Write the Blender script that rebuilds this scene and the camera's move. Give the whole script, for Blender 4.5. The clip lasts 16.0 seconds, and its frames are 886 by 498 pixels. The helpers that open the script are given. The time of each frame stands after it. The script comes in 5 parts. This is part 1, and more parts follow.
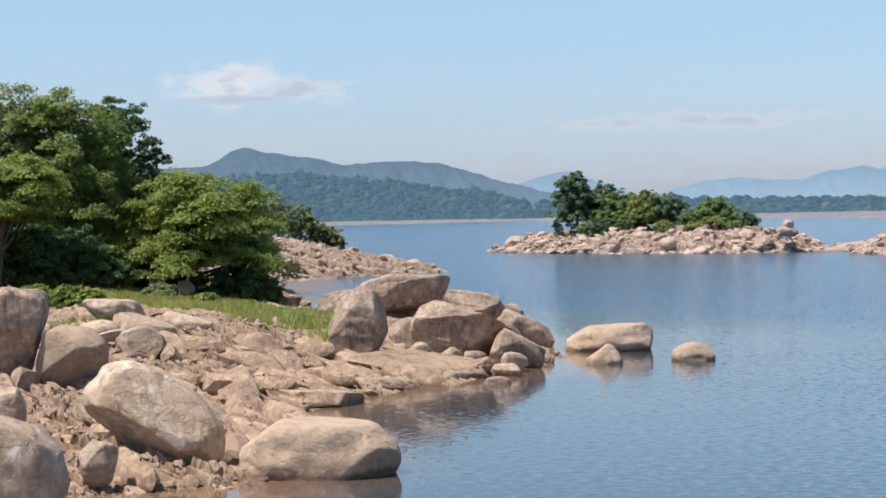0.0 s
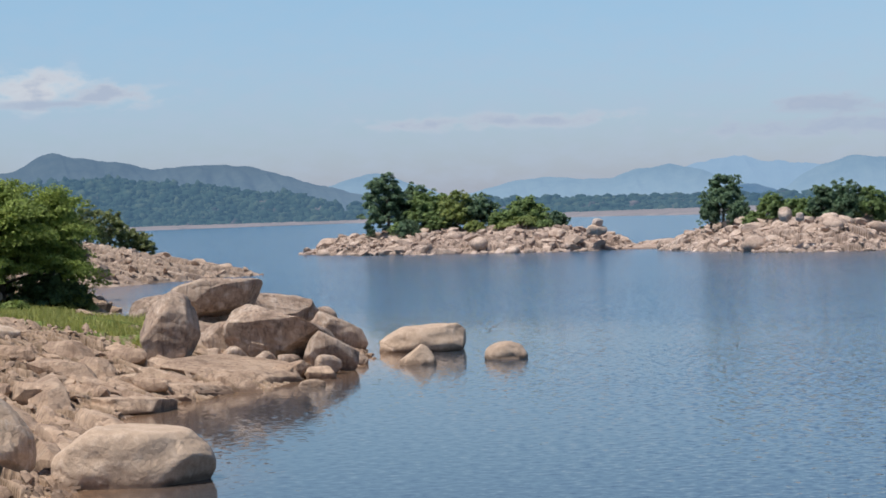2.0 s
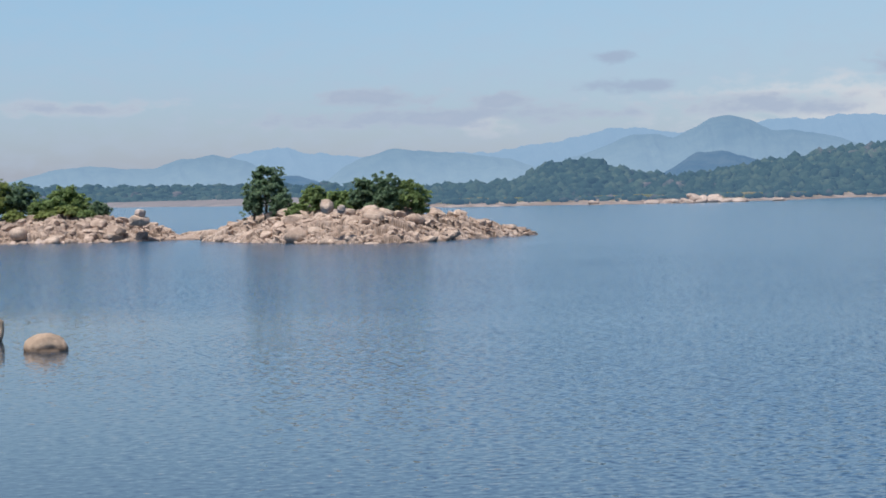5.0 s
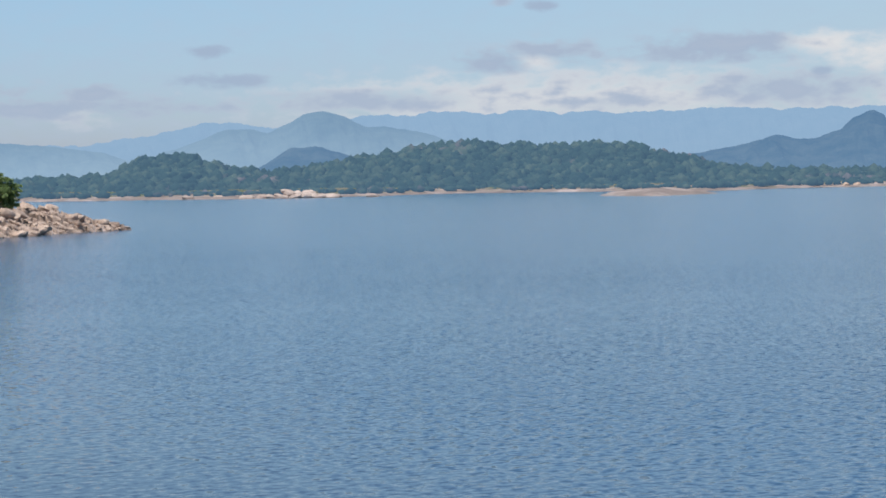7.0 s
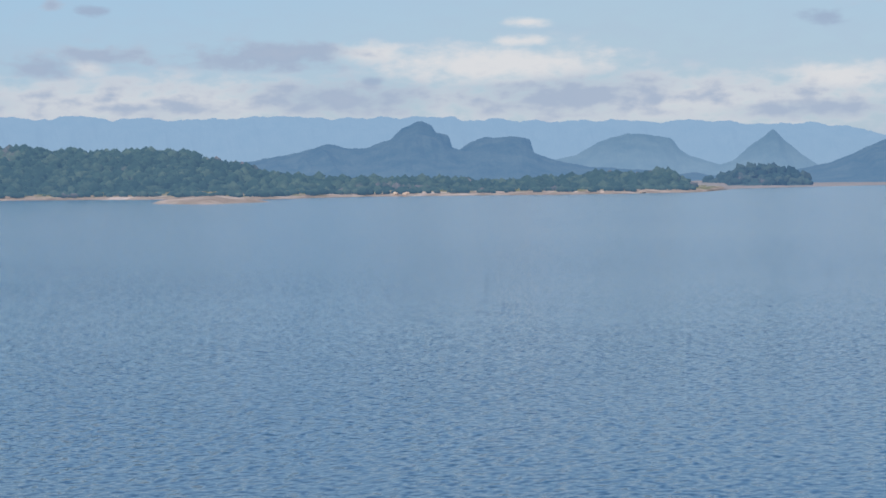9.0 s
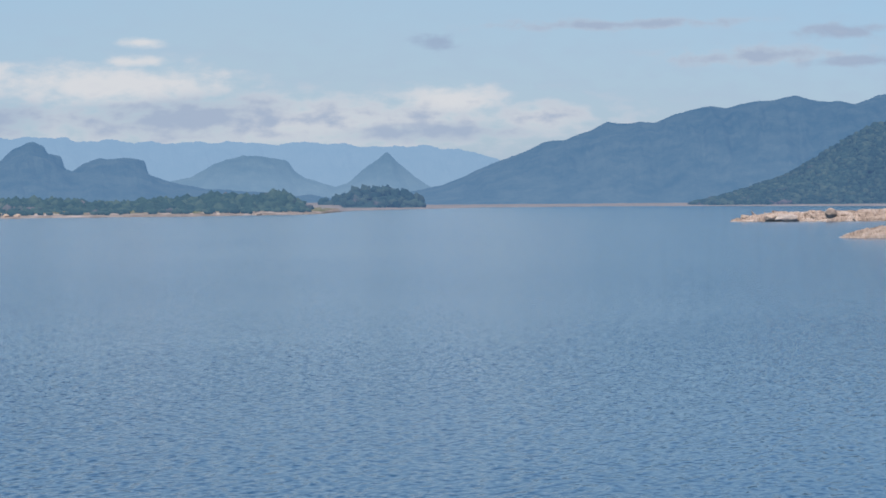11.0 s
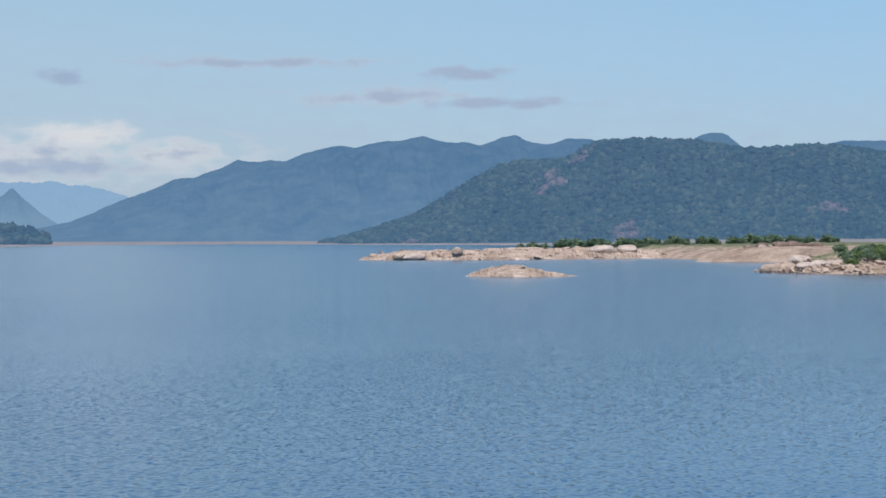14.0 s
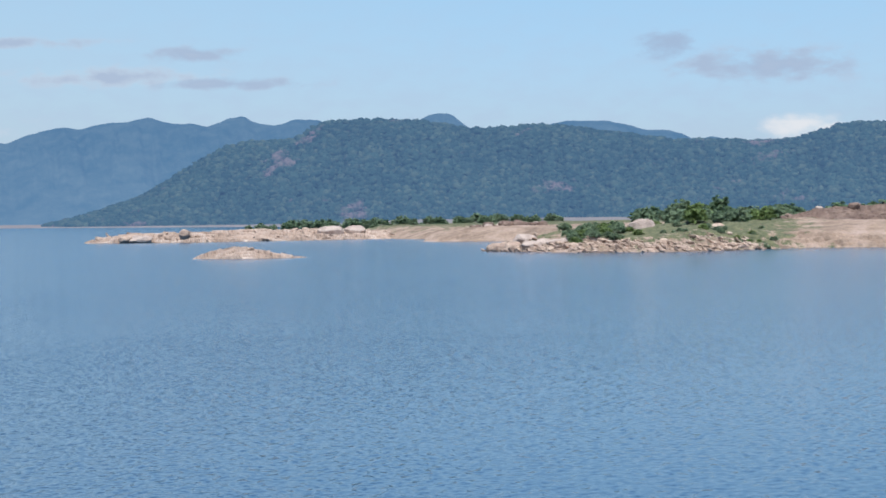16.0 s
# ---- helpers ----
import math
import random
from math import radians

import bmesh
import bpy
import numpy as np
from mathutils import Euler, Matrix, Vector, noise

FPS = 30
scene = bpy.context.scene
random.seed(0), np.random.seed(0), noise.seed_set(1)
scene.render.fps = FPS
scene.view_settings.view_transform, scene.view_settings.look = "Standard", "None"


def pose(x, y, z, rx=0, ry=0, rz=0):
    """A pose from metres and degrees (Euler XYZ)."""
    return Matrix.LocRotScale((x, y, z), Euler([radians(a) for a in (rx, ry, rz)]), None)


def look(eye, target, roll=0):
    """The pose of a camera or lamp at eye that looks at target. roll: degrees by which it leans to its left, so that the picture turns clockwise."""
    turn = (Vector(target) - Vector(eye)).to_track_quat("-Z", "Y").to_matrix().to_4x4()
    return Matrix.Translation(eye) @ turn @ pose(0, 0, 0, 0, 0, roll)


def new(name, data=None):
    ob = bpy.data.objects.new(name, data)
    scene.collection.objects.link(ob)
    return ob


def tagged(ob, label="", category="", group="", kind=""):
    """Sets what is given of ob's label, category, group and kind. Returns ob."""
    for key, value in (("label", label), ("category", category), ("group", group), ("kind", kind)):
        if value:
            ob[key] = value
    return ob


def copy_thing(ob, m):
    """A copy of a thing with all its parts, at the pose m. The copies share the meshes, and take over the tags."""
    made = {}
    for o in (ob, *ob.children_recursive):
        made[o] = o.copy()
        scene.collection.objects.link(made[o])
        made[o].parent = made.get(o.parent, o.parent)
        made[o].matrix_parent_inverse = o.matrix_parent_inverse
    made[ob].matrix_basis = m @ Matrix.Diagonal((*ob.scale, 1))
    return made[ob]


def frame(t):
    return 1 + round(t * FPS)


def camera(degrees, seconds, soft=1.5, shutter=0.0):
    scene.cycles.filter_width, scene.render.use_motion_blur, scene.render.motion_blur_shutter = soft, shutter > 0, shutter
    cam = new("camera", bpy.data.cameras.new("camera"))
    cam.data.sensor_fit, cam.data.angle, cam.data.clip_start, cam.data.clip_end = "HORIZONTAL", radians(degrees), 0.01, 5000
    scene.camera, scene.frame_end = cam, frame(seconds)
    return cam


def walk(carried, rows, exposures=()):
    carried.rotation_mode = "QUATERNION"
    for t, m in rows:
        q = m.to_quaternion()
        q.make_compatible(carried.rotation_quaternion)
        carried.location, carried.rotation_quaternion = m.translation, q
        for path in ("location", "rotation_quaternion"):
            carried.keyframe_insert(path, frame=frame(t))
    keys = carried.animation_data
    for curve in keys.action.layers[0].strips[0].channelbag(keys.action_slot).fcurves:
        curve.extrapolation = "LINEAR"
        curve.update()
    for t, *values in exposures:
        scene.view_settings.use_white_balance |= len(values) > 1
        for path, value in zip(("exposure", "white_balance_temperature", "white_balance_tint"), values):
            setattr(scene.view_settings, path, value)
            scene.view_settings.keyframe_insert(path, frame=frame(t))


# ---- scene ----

# ---------------------------------------------------------------- camera
cam = camera(24.09, 16.0, soft=1.7)
EYE = 6.0
PATH = [  # seconds, heading (clockwise from +y), pitch, lean, all in degrees
    (0.0, 0.0, -0.9, -0.99), (0.5, 1.63, 0.07, -0.87), (1.0, 1.87, -0.02, -1.3), (1.5, 3.72, -0.71, -1.51),
    (2.0, 5.18, -0.97, -1.82), (2.5, 7.66, -1.05, -1.79), (3.0, 9.6, -1.44, -1.72), (3.2, 9.76, -1.55, -1.78),
    (5.3, 19.65, -1.52, -1.27), (5.5, 20.91, -1.52, -1.29), (6.0, 23.97, -1.59, -1.23), (6.5, 26.69, -1.47, -1.39),
    (7.0, 28.89, -1.9, -0.95), (7.5, 31.3, -2.11, -0.75), (8.0, 34.78, -1.59, -0.64), (8.5, 37.21, -2.02, -0.35),
    (9.0, 41.2, -1.83, -0.54), (9.2, 43.43, -2.39, -0.2), (11.3, 52.59, -1.35, -0.48), (11.5, 53.22, -1.52, -0.43),
    (12.0, 54.85, -1.84, -0.79), (12.5, 57.45, -1.4, -0.76), (13.0, 59.13, -0.8, -0.89), (13.5, 60.88, -0.18, -0.67),
    (14.0, 61.97, -0.32, -0.18), (14.5, 64.07, -0.9, -0.12), (15.0, 66.59, -1.02, -0.57), (15.5, 67.66, -0.65, -0.99),
    (16.0, 69.45, -0.9, -0.71)]
walk(cam, [(t, pose(0, 0, EYE, 90 + p, 0, -a) @ pose(0, 0, 0, 0, 0, r)) for t, a, p, r in PATH],
     [(0.0, 0.2, 6450, 10), (0.5, 0.02, 6350, 10), (1.0, -0.12, 6270, 10), (1.5, -0.08, 6270, 10), (3.0, -0.11, 6250, 10), (7.5, -0.08, 6200, 9), (9.0, -0.14, 6100, 9), (11.5, -0.19, 6010, 9), (12.2, -0.16, 6020, 9), (13.0, -0.11, 6000, 9), (14.0, -0.17, 5980, 8), (15.0, -0.04, 5960, 8), (16.0, 0.01, 5940, 8)])

# ---------------------------------------------------------------- world, sun
SUN_HEADING, SUN_HEIGHT = -112.0, 63.0
scene.view_settings.exposure = 0.0


# heading, height, half width, half height, share of white (0 grey underside, 1 sunlit)
CLOUDS = [(-5.7, 3.7, 1.6, 0.5, 0.75), (-4.2, 3.5, 1.7, 0.34, 0.5), (-5.2, 3.3, 1.9, 0.16, 0.3), (22.6, 3.6, 0.6, 0.16, 0), (23.0, 2.8, 1.2, 0.2, 0), (15.9, 2.6, 1.8, 0.3, 0.2),
          (19.4, 2.5, 0.9, 0.3, 0.2), (19.1, 2.0, 0.9, 0.4, 0.5), (33.0, 2.2, 8.0, 0.75, 0.8), (47.5, 2.2, 8.0, 0.75, 0.8), (18.0, 2.1, 5.0, 0.3, 0.2), (30.4, 3.2, 1.1, 0.32, 0.1), (32.0, 3.45, 1.4, 0.35, 0.2), (31.6, 3.25, 0.7, 0.3, 0.9),
          (31.7, 4.75, 0.42, 0.16, 0), (30.6, 4.9, 0.3, 0.2, 0.2), (36.6, 3.5, 2.4, 0.4, 0.1), (39.2, 3.55, 1.2, 0.3, 1), (39.3, 2.8, 0.35, 0.14, 0), (43.6, 4.4, 0.6, 0.14, 1), (43.4, 3.85, 0.9, 0.16, 1),
          (42.8, 3.2, 3.2, 0.6, 1), (38.0, 2.3, 3.4, 0.55, 0.3), (45.0, 2.3, 3.8, 0.6, 0.25), (51.0, 1.95, 3.2, 0.35, 0.4), (52.0, 2.75, 1.6, 0.45, 1), (33.5, 2.1, 3.4, 0.45, 0.5),
          (27.0, 2.2, 3.6, 0.35, 0.35), (51.6, 4.4, 0.55, 0.2, 0), (56.5, 4.8, 3.2, 0.15, 0.3), (62.7, 4.5, 1.2, 0.2, 0.1), (63.6, 3.7, 2.0, 0.16, 0.1), (60.5, 3.9, 2.4, 0.25, 0.4),
          (75.7, 4.6, 0.7, 0.35, 0), (78.3, 4.0, 2.2, 0.42, 0.1), (79.3, 2.35, 0.9, 0.32, 1), (54.5, 2.3, 1.4, 0.45, 0.8), (7.0, 2.5, 3.5, 0.2, 0.4)]


def build_world():
    world = bpy.data.worlds.new("sky")
    scene.world = world
    world.use_nodes = True
    nt = world.node_tree
    nt.nodes.clear()
    N, L = nt.nodes.new, nt.links.new
    out, bg = N("ShaderNodeOutputWorld"), N("ShaderNodeBackground")
    sky = N("ShaderNodeTexSky")
    sky.sky_type, sky.sun_disc = "NISHITA", False
    sky.sun_elevation, sky.sun_rotation = radians(SUN_HEIGHT), radians(SUN_HEADING)
    sky.air_density, sky.dust_density, sky.ozone_density = 1.0, 0.6, 2.0
    bg.inputs["Strength"].default_value = 0.09
    gen = N("ShaderNodeTexCoord").outputs["Generated"]
    sep = N("ShaderNodeSeparateXYZ")
    L(gen, sep.inputs[0])
    head = math_node(nt, "MULTIPLY", math_node(nt, "ARCTAN2", sep.outputs[0], sep.outputs[1]), 57.2958)
    high = math_node(nt, "MULTIPLY", math_node(nt, "ARCSINE", sep.outputs[2]), 57.2958)
    # bluer air than the sky model gives low over the lake
    tint = ramp(nt, math_node(nt, "DIVIDE", high, 40.0, 0, True), [(0.0, (0.92, 0.97, 1.45)), (0.05, (0.97, 1.08, 1.43)), (0.17, (1.13, 1.3, 1.42)), (0.4, (1.32, 1.45, 1.58)), (1.0, (1.15, 1.12, 1.1))])
    tinted = mix(nt, 1.0, sky.outputs[0], tint, "MULTIPLY")
    # clouds
    pos = N("ShaderNodeCombineXYZ")
    L(head, pos.inputs[0]), L(high, pos.inputs[1])
    wob = N("ShaderNodeTexNoise")
    wob.inputs["Scale"].default_value, wob.inputs["Detail"].default_value, wob.inputs["Roughness"].default_value = 1.1, 6, 0.54
    st = N("ShaderNodeMapping")
    st.inputs["Scale"].default_value = (1.0, 2.1, 1)
    L(pos.outputs[0], st.inputs["Vector"]), L(st.outputs[0], wob.inputs["Vector"])
    grey, white = 0.0, 0.0
    for a, e, w, h, lit in CLOUDS:
        sub, mul, ln = N("ShaderNodeVectorMath"), N("ShaderNodeVectorMath"), N("ShaderNodeVectorMath")
        sub.operation, mul.operation, ln.operation = "SUBTRACT", "MULTIPLY", "LENGTH"
        sub.inputs[1].default_value, mul.inputs[1].default_value = (a, e, 0), (1 / w, 1 / h, 0)
        L(pos.outputs[0], sub.inputs[0]), L(sub.outputs[0], mul.inputs[0]), L(mul.outputs[0], ln.inputs[0])
        m = math_node(nt, "SUBTRACT", 1.0, math_node(nt, "MULTIPLY", ln.outputs["Value"], 0.55), 0, True)
        if lit > 0:
            white = math_node(nt, "MAXIMUM", white, math_node(nt, "MULTIPLY", m, 0.55 + 0.45 * lit))
        if lit < 1:
            grey = math_node(nt, "MAXIMUM", grey, math_node(nt, "MULTIPLY", m, 1 - 0.55 * lit))
    ragged = math_node(nt, "MULTIPLY", math_node(nt, "SUBTRACT", wob.outputs["Fac"], 0.5), 1.5)

    def cover(m, lo, hi, top):
        mr = N("ShaderNodeMapRange")
        mr.interpolation_type = "SMOOTHSTEP"
        mr.inputs["From Min"].default_value, mr.inputs["From Max"].default_value, mr.inputs["To Max"].default_value = lo, hi, top
        L(math_node(nt, "ADD", m, math_node(nt, "MULTIPLY", ragged, math_node(nt, "GREATER_THAN", m, 0.001))), mr.inputs["Value"])
        return math_node(nt, "MULTIPLY", mr.outputs[0], math_node(nt, "MULTIPLY", m, 2.5, 0, True))

    veil = math_node(nt, "MULTIPLY", ramp(nt, math_node(nt, "DIVIDE", high, 12.0, 0, True), [(0.0, (0.5, 0.5, 0.5)), (0.22, (0.6, 0.6, 0.6)), (0.45, (0.2, 0.2, 0.2)), (1, (0, 0, 0))]),
                     ramp(nt, wob.outputs["Fac"], [(0.4, (0.1, 0.1, 0.1)), (0.65, (0.6, 0.6, 0.6))]))
    side = ramp(nt, math_node(nt, "DIVIDE", head, 100.0, 0, True), [(0.12, (0, 0, 0)), (0.34, (0.4, 0.4, 0.4)), (0.46, (0.75, 0.75, 0.75)), (0.56, (0.6, 0.6, 0.6)), (0.72, (0.2, 0.2, 0.2))])
    tinted = mix(nt, math_node(nt, "MULTIPLY", side, ramp(nt, math_node(nt, "DIVIDE", high, 20.0, 0, True), [(0.1, (1, 1, 1)), (0.8, (0, 0, 0))])), tinted, (5.9, 7.0, 7.5))
    c = mix(nt, veil, tinted, (5.3, 6.2, 7.6))
    c = mix(nt, cover(white, 0.15, 0.9, 0.9), c, (9.3, 8.9, 8.6))
    c = mix(nt, cover(grey, 0.22, 0.8, 0.85), c, (4.35, 5.25, 6.7))
    L(c, bg.inputs["Color"])
    L(bg.outputs[0], out.inputs["Surface"])


sun = new("sun", bpy.data.lights.new("sun", "SUN"))
sun.data.energy, sun.data.angle, sun.data.color = 5.4, radians(0.6), (1.0, 0.95, 0.87)
sh, se = radians(SUN_HEADING), radians(SUN_HEIGHT)
sun.matrix_world = look((math.sin(sh) * math.cos(se) * 100, math.cos(sh) * math.cos(se) * 100, math.sin(se) * 100), (0, 0, 0))


# ---------------------------------------------------------------- materials
def mat(name, rough=0.9, spec=0.3):
    m = bpy.data.materials.new(name)
    m.use_nodes = True
    nt = m.node_tree
    b = nt.nodes["Principled BSDF"]
    b.inputs["Roughness"].default_value = rough
    b.inputs["Specular IOR Level"].default_value = spec
    return m, nt, b


def world_pos(nt):
    return nt.nodes.new("ShaderNodeNewGeometry").outputs["Position"]


def noise_tex(nt, vec, scale, detail=5, rough=0.6, stretch=None):
    if stretch:
        mp = nt.nodes.new("ShaderNodeMapping")
        mp.inputs["Scale"].default_value = stretch
        nt.links.new(vec, mp.inputs["Vector"])
        vec = mp.outputs[0]
    n = nt.nodes.new("ShaderNodeTexNoise")
    n.inputs["Scale"].default_value, n.inputs["Detail"].default_value, n.inputs["Roughness"].default_value = scale, detail, rough
    nt.links.new(vec, n.inputs["Vector"])
    return n.outputs["Fac"]


def ramp(nt, fac, stops):
    r = nt.nodes.new("ShaderNodeValToRGB")
    els = r.color_ramp.elements
    while len(els) < len(stops):
        els.new(0.5)
    for e, (p, c) in zip(els, stops):
        e.position, e.color = p, (*c, 1) if len(c) == 3 else c
    nt.links.new(fac, r.inputs[0])
    return r.outputs[0]


def mix(nt, fac, a, b, mode="MIX"):
    n = nt.nodes.new("ShaderNodeMix")
    n.data_type, n.blend_type = "RGBA", mode
    for sock, v in ((n.inputs[0], fac), (n.inputs[6], a), (n.inputs[7], b)):
        if hasattr(v, "links"):
            nt.links.new(v, sock)
        else:
            sock.default_value = v if isinstance(v, (int, float)) else (*v, 1)
    return n.outputs[2]


def math_node(nt, op, a, b=0.0, c=0.0, clamp=False):
    n = nt.nodes.new("ShaderNodeMath")
    n.operation, n.use_clamp = op, clamp
    for sock, v in zip(n.inputs, (a, b, c)):
        if hasattr(v, "links"):
            nt.links.new(v, sock)
        else:
            sock.default_value = v
    return n.outputs[0]


def bump(nt, b, height, strength=0.5, dist=0.05):
    n = nt.nodes.new("ShaderNodeBump")
    n.inputs["Strength"].default_value, n.inputs["Distance"].default_value = strength, dist
    nt.links.new(height, n.inputs["Height"])
    nt.links.new(n.outputs[0], b.inputs["Normal"])


def object_random(nt):
    return nt.nodes.new("ShaderNodeObjectInfo").outputs["Random"]


def granite(name, tone, pale, dark, scale=1.0, stain=1.0, drips=0.0):
    m, nt, b = mat(name, 0.92, 0.2)
    v = world_pos(nt)
    big = noise_tex(nt, v, 0.7 * scale, 4)
    mid = noise_tex(nt, v, 2.6 * scale, 6, 0.65)
    fine = noise_tex(nt, v, 28 * scale, 4, 0.7)
    streak = noise_tex(nt, v, 1.6 * scale, 4, 0.6, (2.6, 2.6, 0.45))
    c = ramp(nt, mid, [(0.3, [x * 0.8 for x in tone]), (0.5, tone), (0.72, pale)])
    c = mix(nt, ramp(nt, streak, [(0.52, (0, 0, 0)), (0.68, (0.75 * stain,) * 3)]), c, dark)
    c = mix(nt, ramp(nt, big, [(0.42, (0, 0, 0)), (0.75, (0.55, 0.55, 0.55))]), c, pale)
    if drips:
        runs = noise_tex(nt, v, 1.3 * scale, 5, 0.65, (2.4, 2.4, 0.7))
        c = mix(nt, ramp(nt, runs, [(0.54, (0, 0, 0)), (0.66, (drips, drips, drips))]), c, (0.78, 0.71, 0.63))
    patina = noise_tex(nt, v, 0.45 * scale, 5, 0.7)
    c = mix(nt, ramp(nt, patina, [(0.5, (0, 0, 0)), (0.66, (0.55 * stain,) * 3)]), c, [x * 1.5 for x in dark])
    c = mix(nt, 0.35, c, ramp(nt, fine, [(0.25, (0.35, 0.33, 0.32)), (0.6, (1, 1, 1))]), "MULTIPLY")
    lines = noise_tex(nt, v, 0.55 * scale, 7, 0.6, (1, 1, 1.8))
    crack = ramp(nt, lines, [(0.478, (0, 0, 0)), (0.494, (1, 1, 1)), (0.506, (1, 1, 1)), (0.522, (0, 0, 0))])
    c = mix(nt, math_node(nt, "MULTIPLY", crack, 0.22 * stain), c, [x * 0.7 for x in dark])
    low = nt.nodes.new("ShaderNodeSeparateXYZ")
    nt.links.new(v, low.inputs[0])
    tide = math_node(nt, "ADD", low.outputs[2], math_node(nt, "MULTIPLY", math_node(nt, "SUBTRACT", mid, 0.5), 0.5))
    c = mix(nt, ramp(nt, tide, [(0.1, (0.65, 0.65, 0.65)), (0.24, (0, 0, 0))]), c, (0.13, 0.085, 0.06))
    vary = ramp(nt, object_random(nt), [(0, (0.86, 0.84, 0.83)), (1, (1.1, 1.08, 1.06))])
    c = mix(nt, 1.0, c, vary, "MULTIPLY")
    nt.links.new(c, b.inputs["Base Color"])
    h = math_node(nt, "ADD", math_node(nt, "MULTIPLY", mid, 0.7), math_node(nt, "MULTIPLY", fine, 0.15))
    h = math_node(nt, "SUBTRACT", h, math_node(nt, "MULTIPLY", crack, 0.12 * stain))
    bump(nt, b, h, 0.85, 0.14 / scale)
    return m


def plain_noise(name, c0, c1, c2, scale, rough=0.95, bump_d=0.0, stretch=None):
    m, nt, b = mat(name, rough, 0.15)
    v = world_pos(nt)
    n1 = noise_tex(nt, v, scale, 6, 0.65, stretch)
    n2 = noise_tex(nt, v, scale * 7, 4, 0.6, stretch)
    c = ramp(nt, n1, [(0.3, c0), (0.5, c1), (0.7, c2)])
    c = mix(nt, 0.4, c, ramp(nt, n2, [(0.3, (0.5, 0.5, 0.5)), (0.65, (1.15, 1.15, 1.15))]), "MULTIPLY")
    nt.links.new(c, b.inputs["Base Color"])
    if bump_d:
        bump(nt, b, n2, 0.7, bump_d)
    return m


def leaf(name, lo, mid, hi):
    m, nt, b = mat(name, 0.6, 0.25)
    isl = nt.nodes.new("ShaderNodeNewGeometry").outputs["Random Per Island"]
    v = world_pos(nt)
    c = ramp(nt, isl, [(0.0, lo), (0.55, mid), (1.0, hi)])
    patch = noise_tex(nt, v, 0.5, 3)
    c = mix(nt, 0.5, c, ramp(nt, patch, [(0.35, (0.6, 0.66, 0.6)), (0.65, (1.25, 1.2, 1.1))]), "MULTIPLY")
    nt.links.new(c, b.inputs["Base Color"])
    tr = nt.nodes.new("ShaderNodeBsdfTranslucent")
    nt.links.new(c, tr.inputs["Color"])
    ms = nt.nodes.new("ShaderNodeMixShader")
    ms.inputs[0].default_value = 0.5
    nt.links.new(b.outputs[0], ms.inputs[1])
    nt.links.new(tr.outputs[0], ms.inputs[2])
    nt.links.new(ms.outputs[0], nt.nodes["Material Output"].inputs["Surface"])
    return m


def distance_mat(name, low, high, haze_glow, amount, air=0.3, top=90.0):
    """Far backdrop: matte slopes; the haze of kilometres of air is painted in as emission, thicker towards the foot."""
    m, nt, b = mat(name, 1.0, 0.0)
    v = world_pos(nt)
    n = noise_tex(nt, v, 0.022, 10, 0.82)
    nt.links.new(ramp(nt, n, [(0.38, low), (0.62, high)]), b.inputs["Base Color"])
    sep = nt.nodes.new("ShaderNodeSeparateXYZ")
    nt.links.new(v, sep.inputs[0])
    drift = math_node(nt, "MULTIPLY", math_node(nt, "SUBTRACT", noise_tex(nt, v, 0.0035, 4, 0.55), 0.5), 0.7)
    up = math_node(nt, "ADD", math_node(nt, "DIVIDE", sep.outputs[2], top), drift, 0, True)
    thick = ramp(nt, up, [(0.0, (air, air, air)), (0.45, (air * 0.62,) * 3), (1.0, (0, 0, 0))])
    nt.links.new(mix(nt, thick, haze_glow, (0.3, 0.42, 0.56)), b.inputs["Emission Color"])
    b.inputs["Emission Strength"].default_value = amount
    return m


def woods_mat(name, lo, mid, hi, haze_glow):
    """Far forest, part of the backdrop: crowns of many greens, a little haze painted in as even emission."""
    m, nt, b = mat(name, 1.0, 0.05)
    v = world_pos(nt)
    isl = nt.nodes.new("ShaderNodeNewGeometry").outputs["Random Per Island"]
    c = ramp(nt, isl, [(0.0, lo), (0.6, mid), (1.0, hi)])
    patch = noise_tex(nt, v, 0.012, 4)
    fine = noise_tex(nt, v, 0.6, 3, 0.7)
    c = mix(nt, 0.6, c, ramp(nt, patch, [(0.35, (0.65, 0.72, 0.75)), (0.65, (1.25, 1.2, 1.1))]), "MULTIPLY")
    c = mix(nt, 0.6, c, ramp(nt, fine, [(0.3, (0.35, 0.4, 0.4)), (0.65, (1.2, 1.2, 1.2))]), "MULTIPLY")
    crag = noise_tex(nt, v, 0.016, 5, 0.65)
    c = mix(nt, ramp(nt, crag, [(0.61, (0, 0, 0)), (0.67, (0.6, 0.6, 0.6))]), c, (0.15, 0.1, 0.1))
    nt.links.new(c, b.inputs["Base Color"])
    b.inputs["Emission Color"].default_value, b.inputs["Emission Strength"].default_value = (*haze_glow, 1), 1.0
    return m


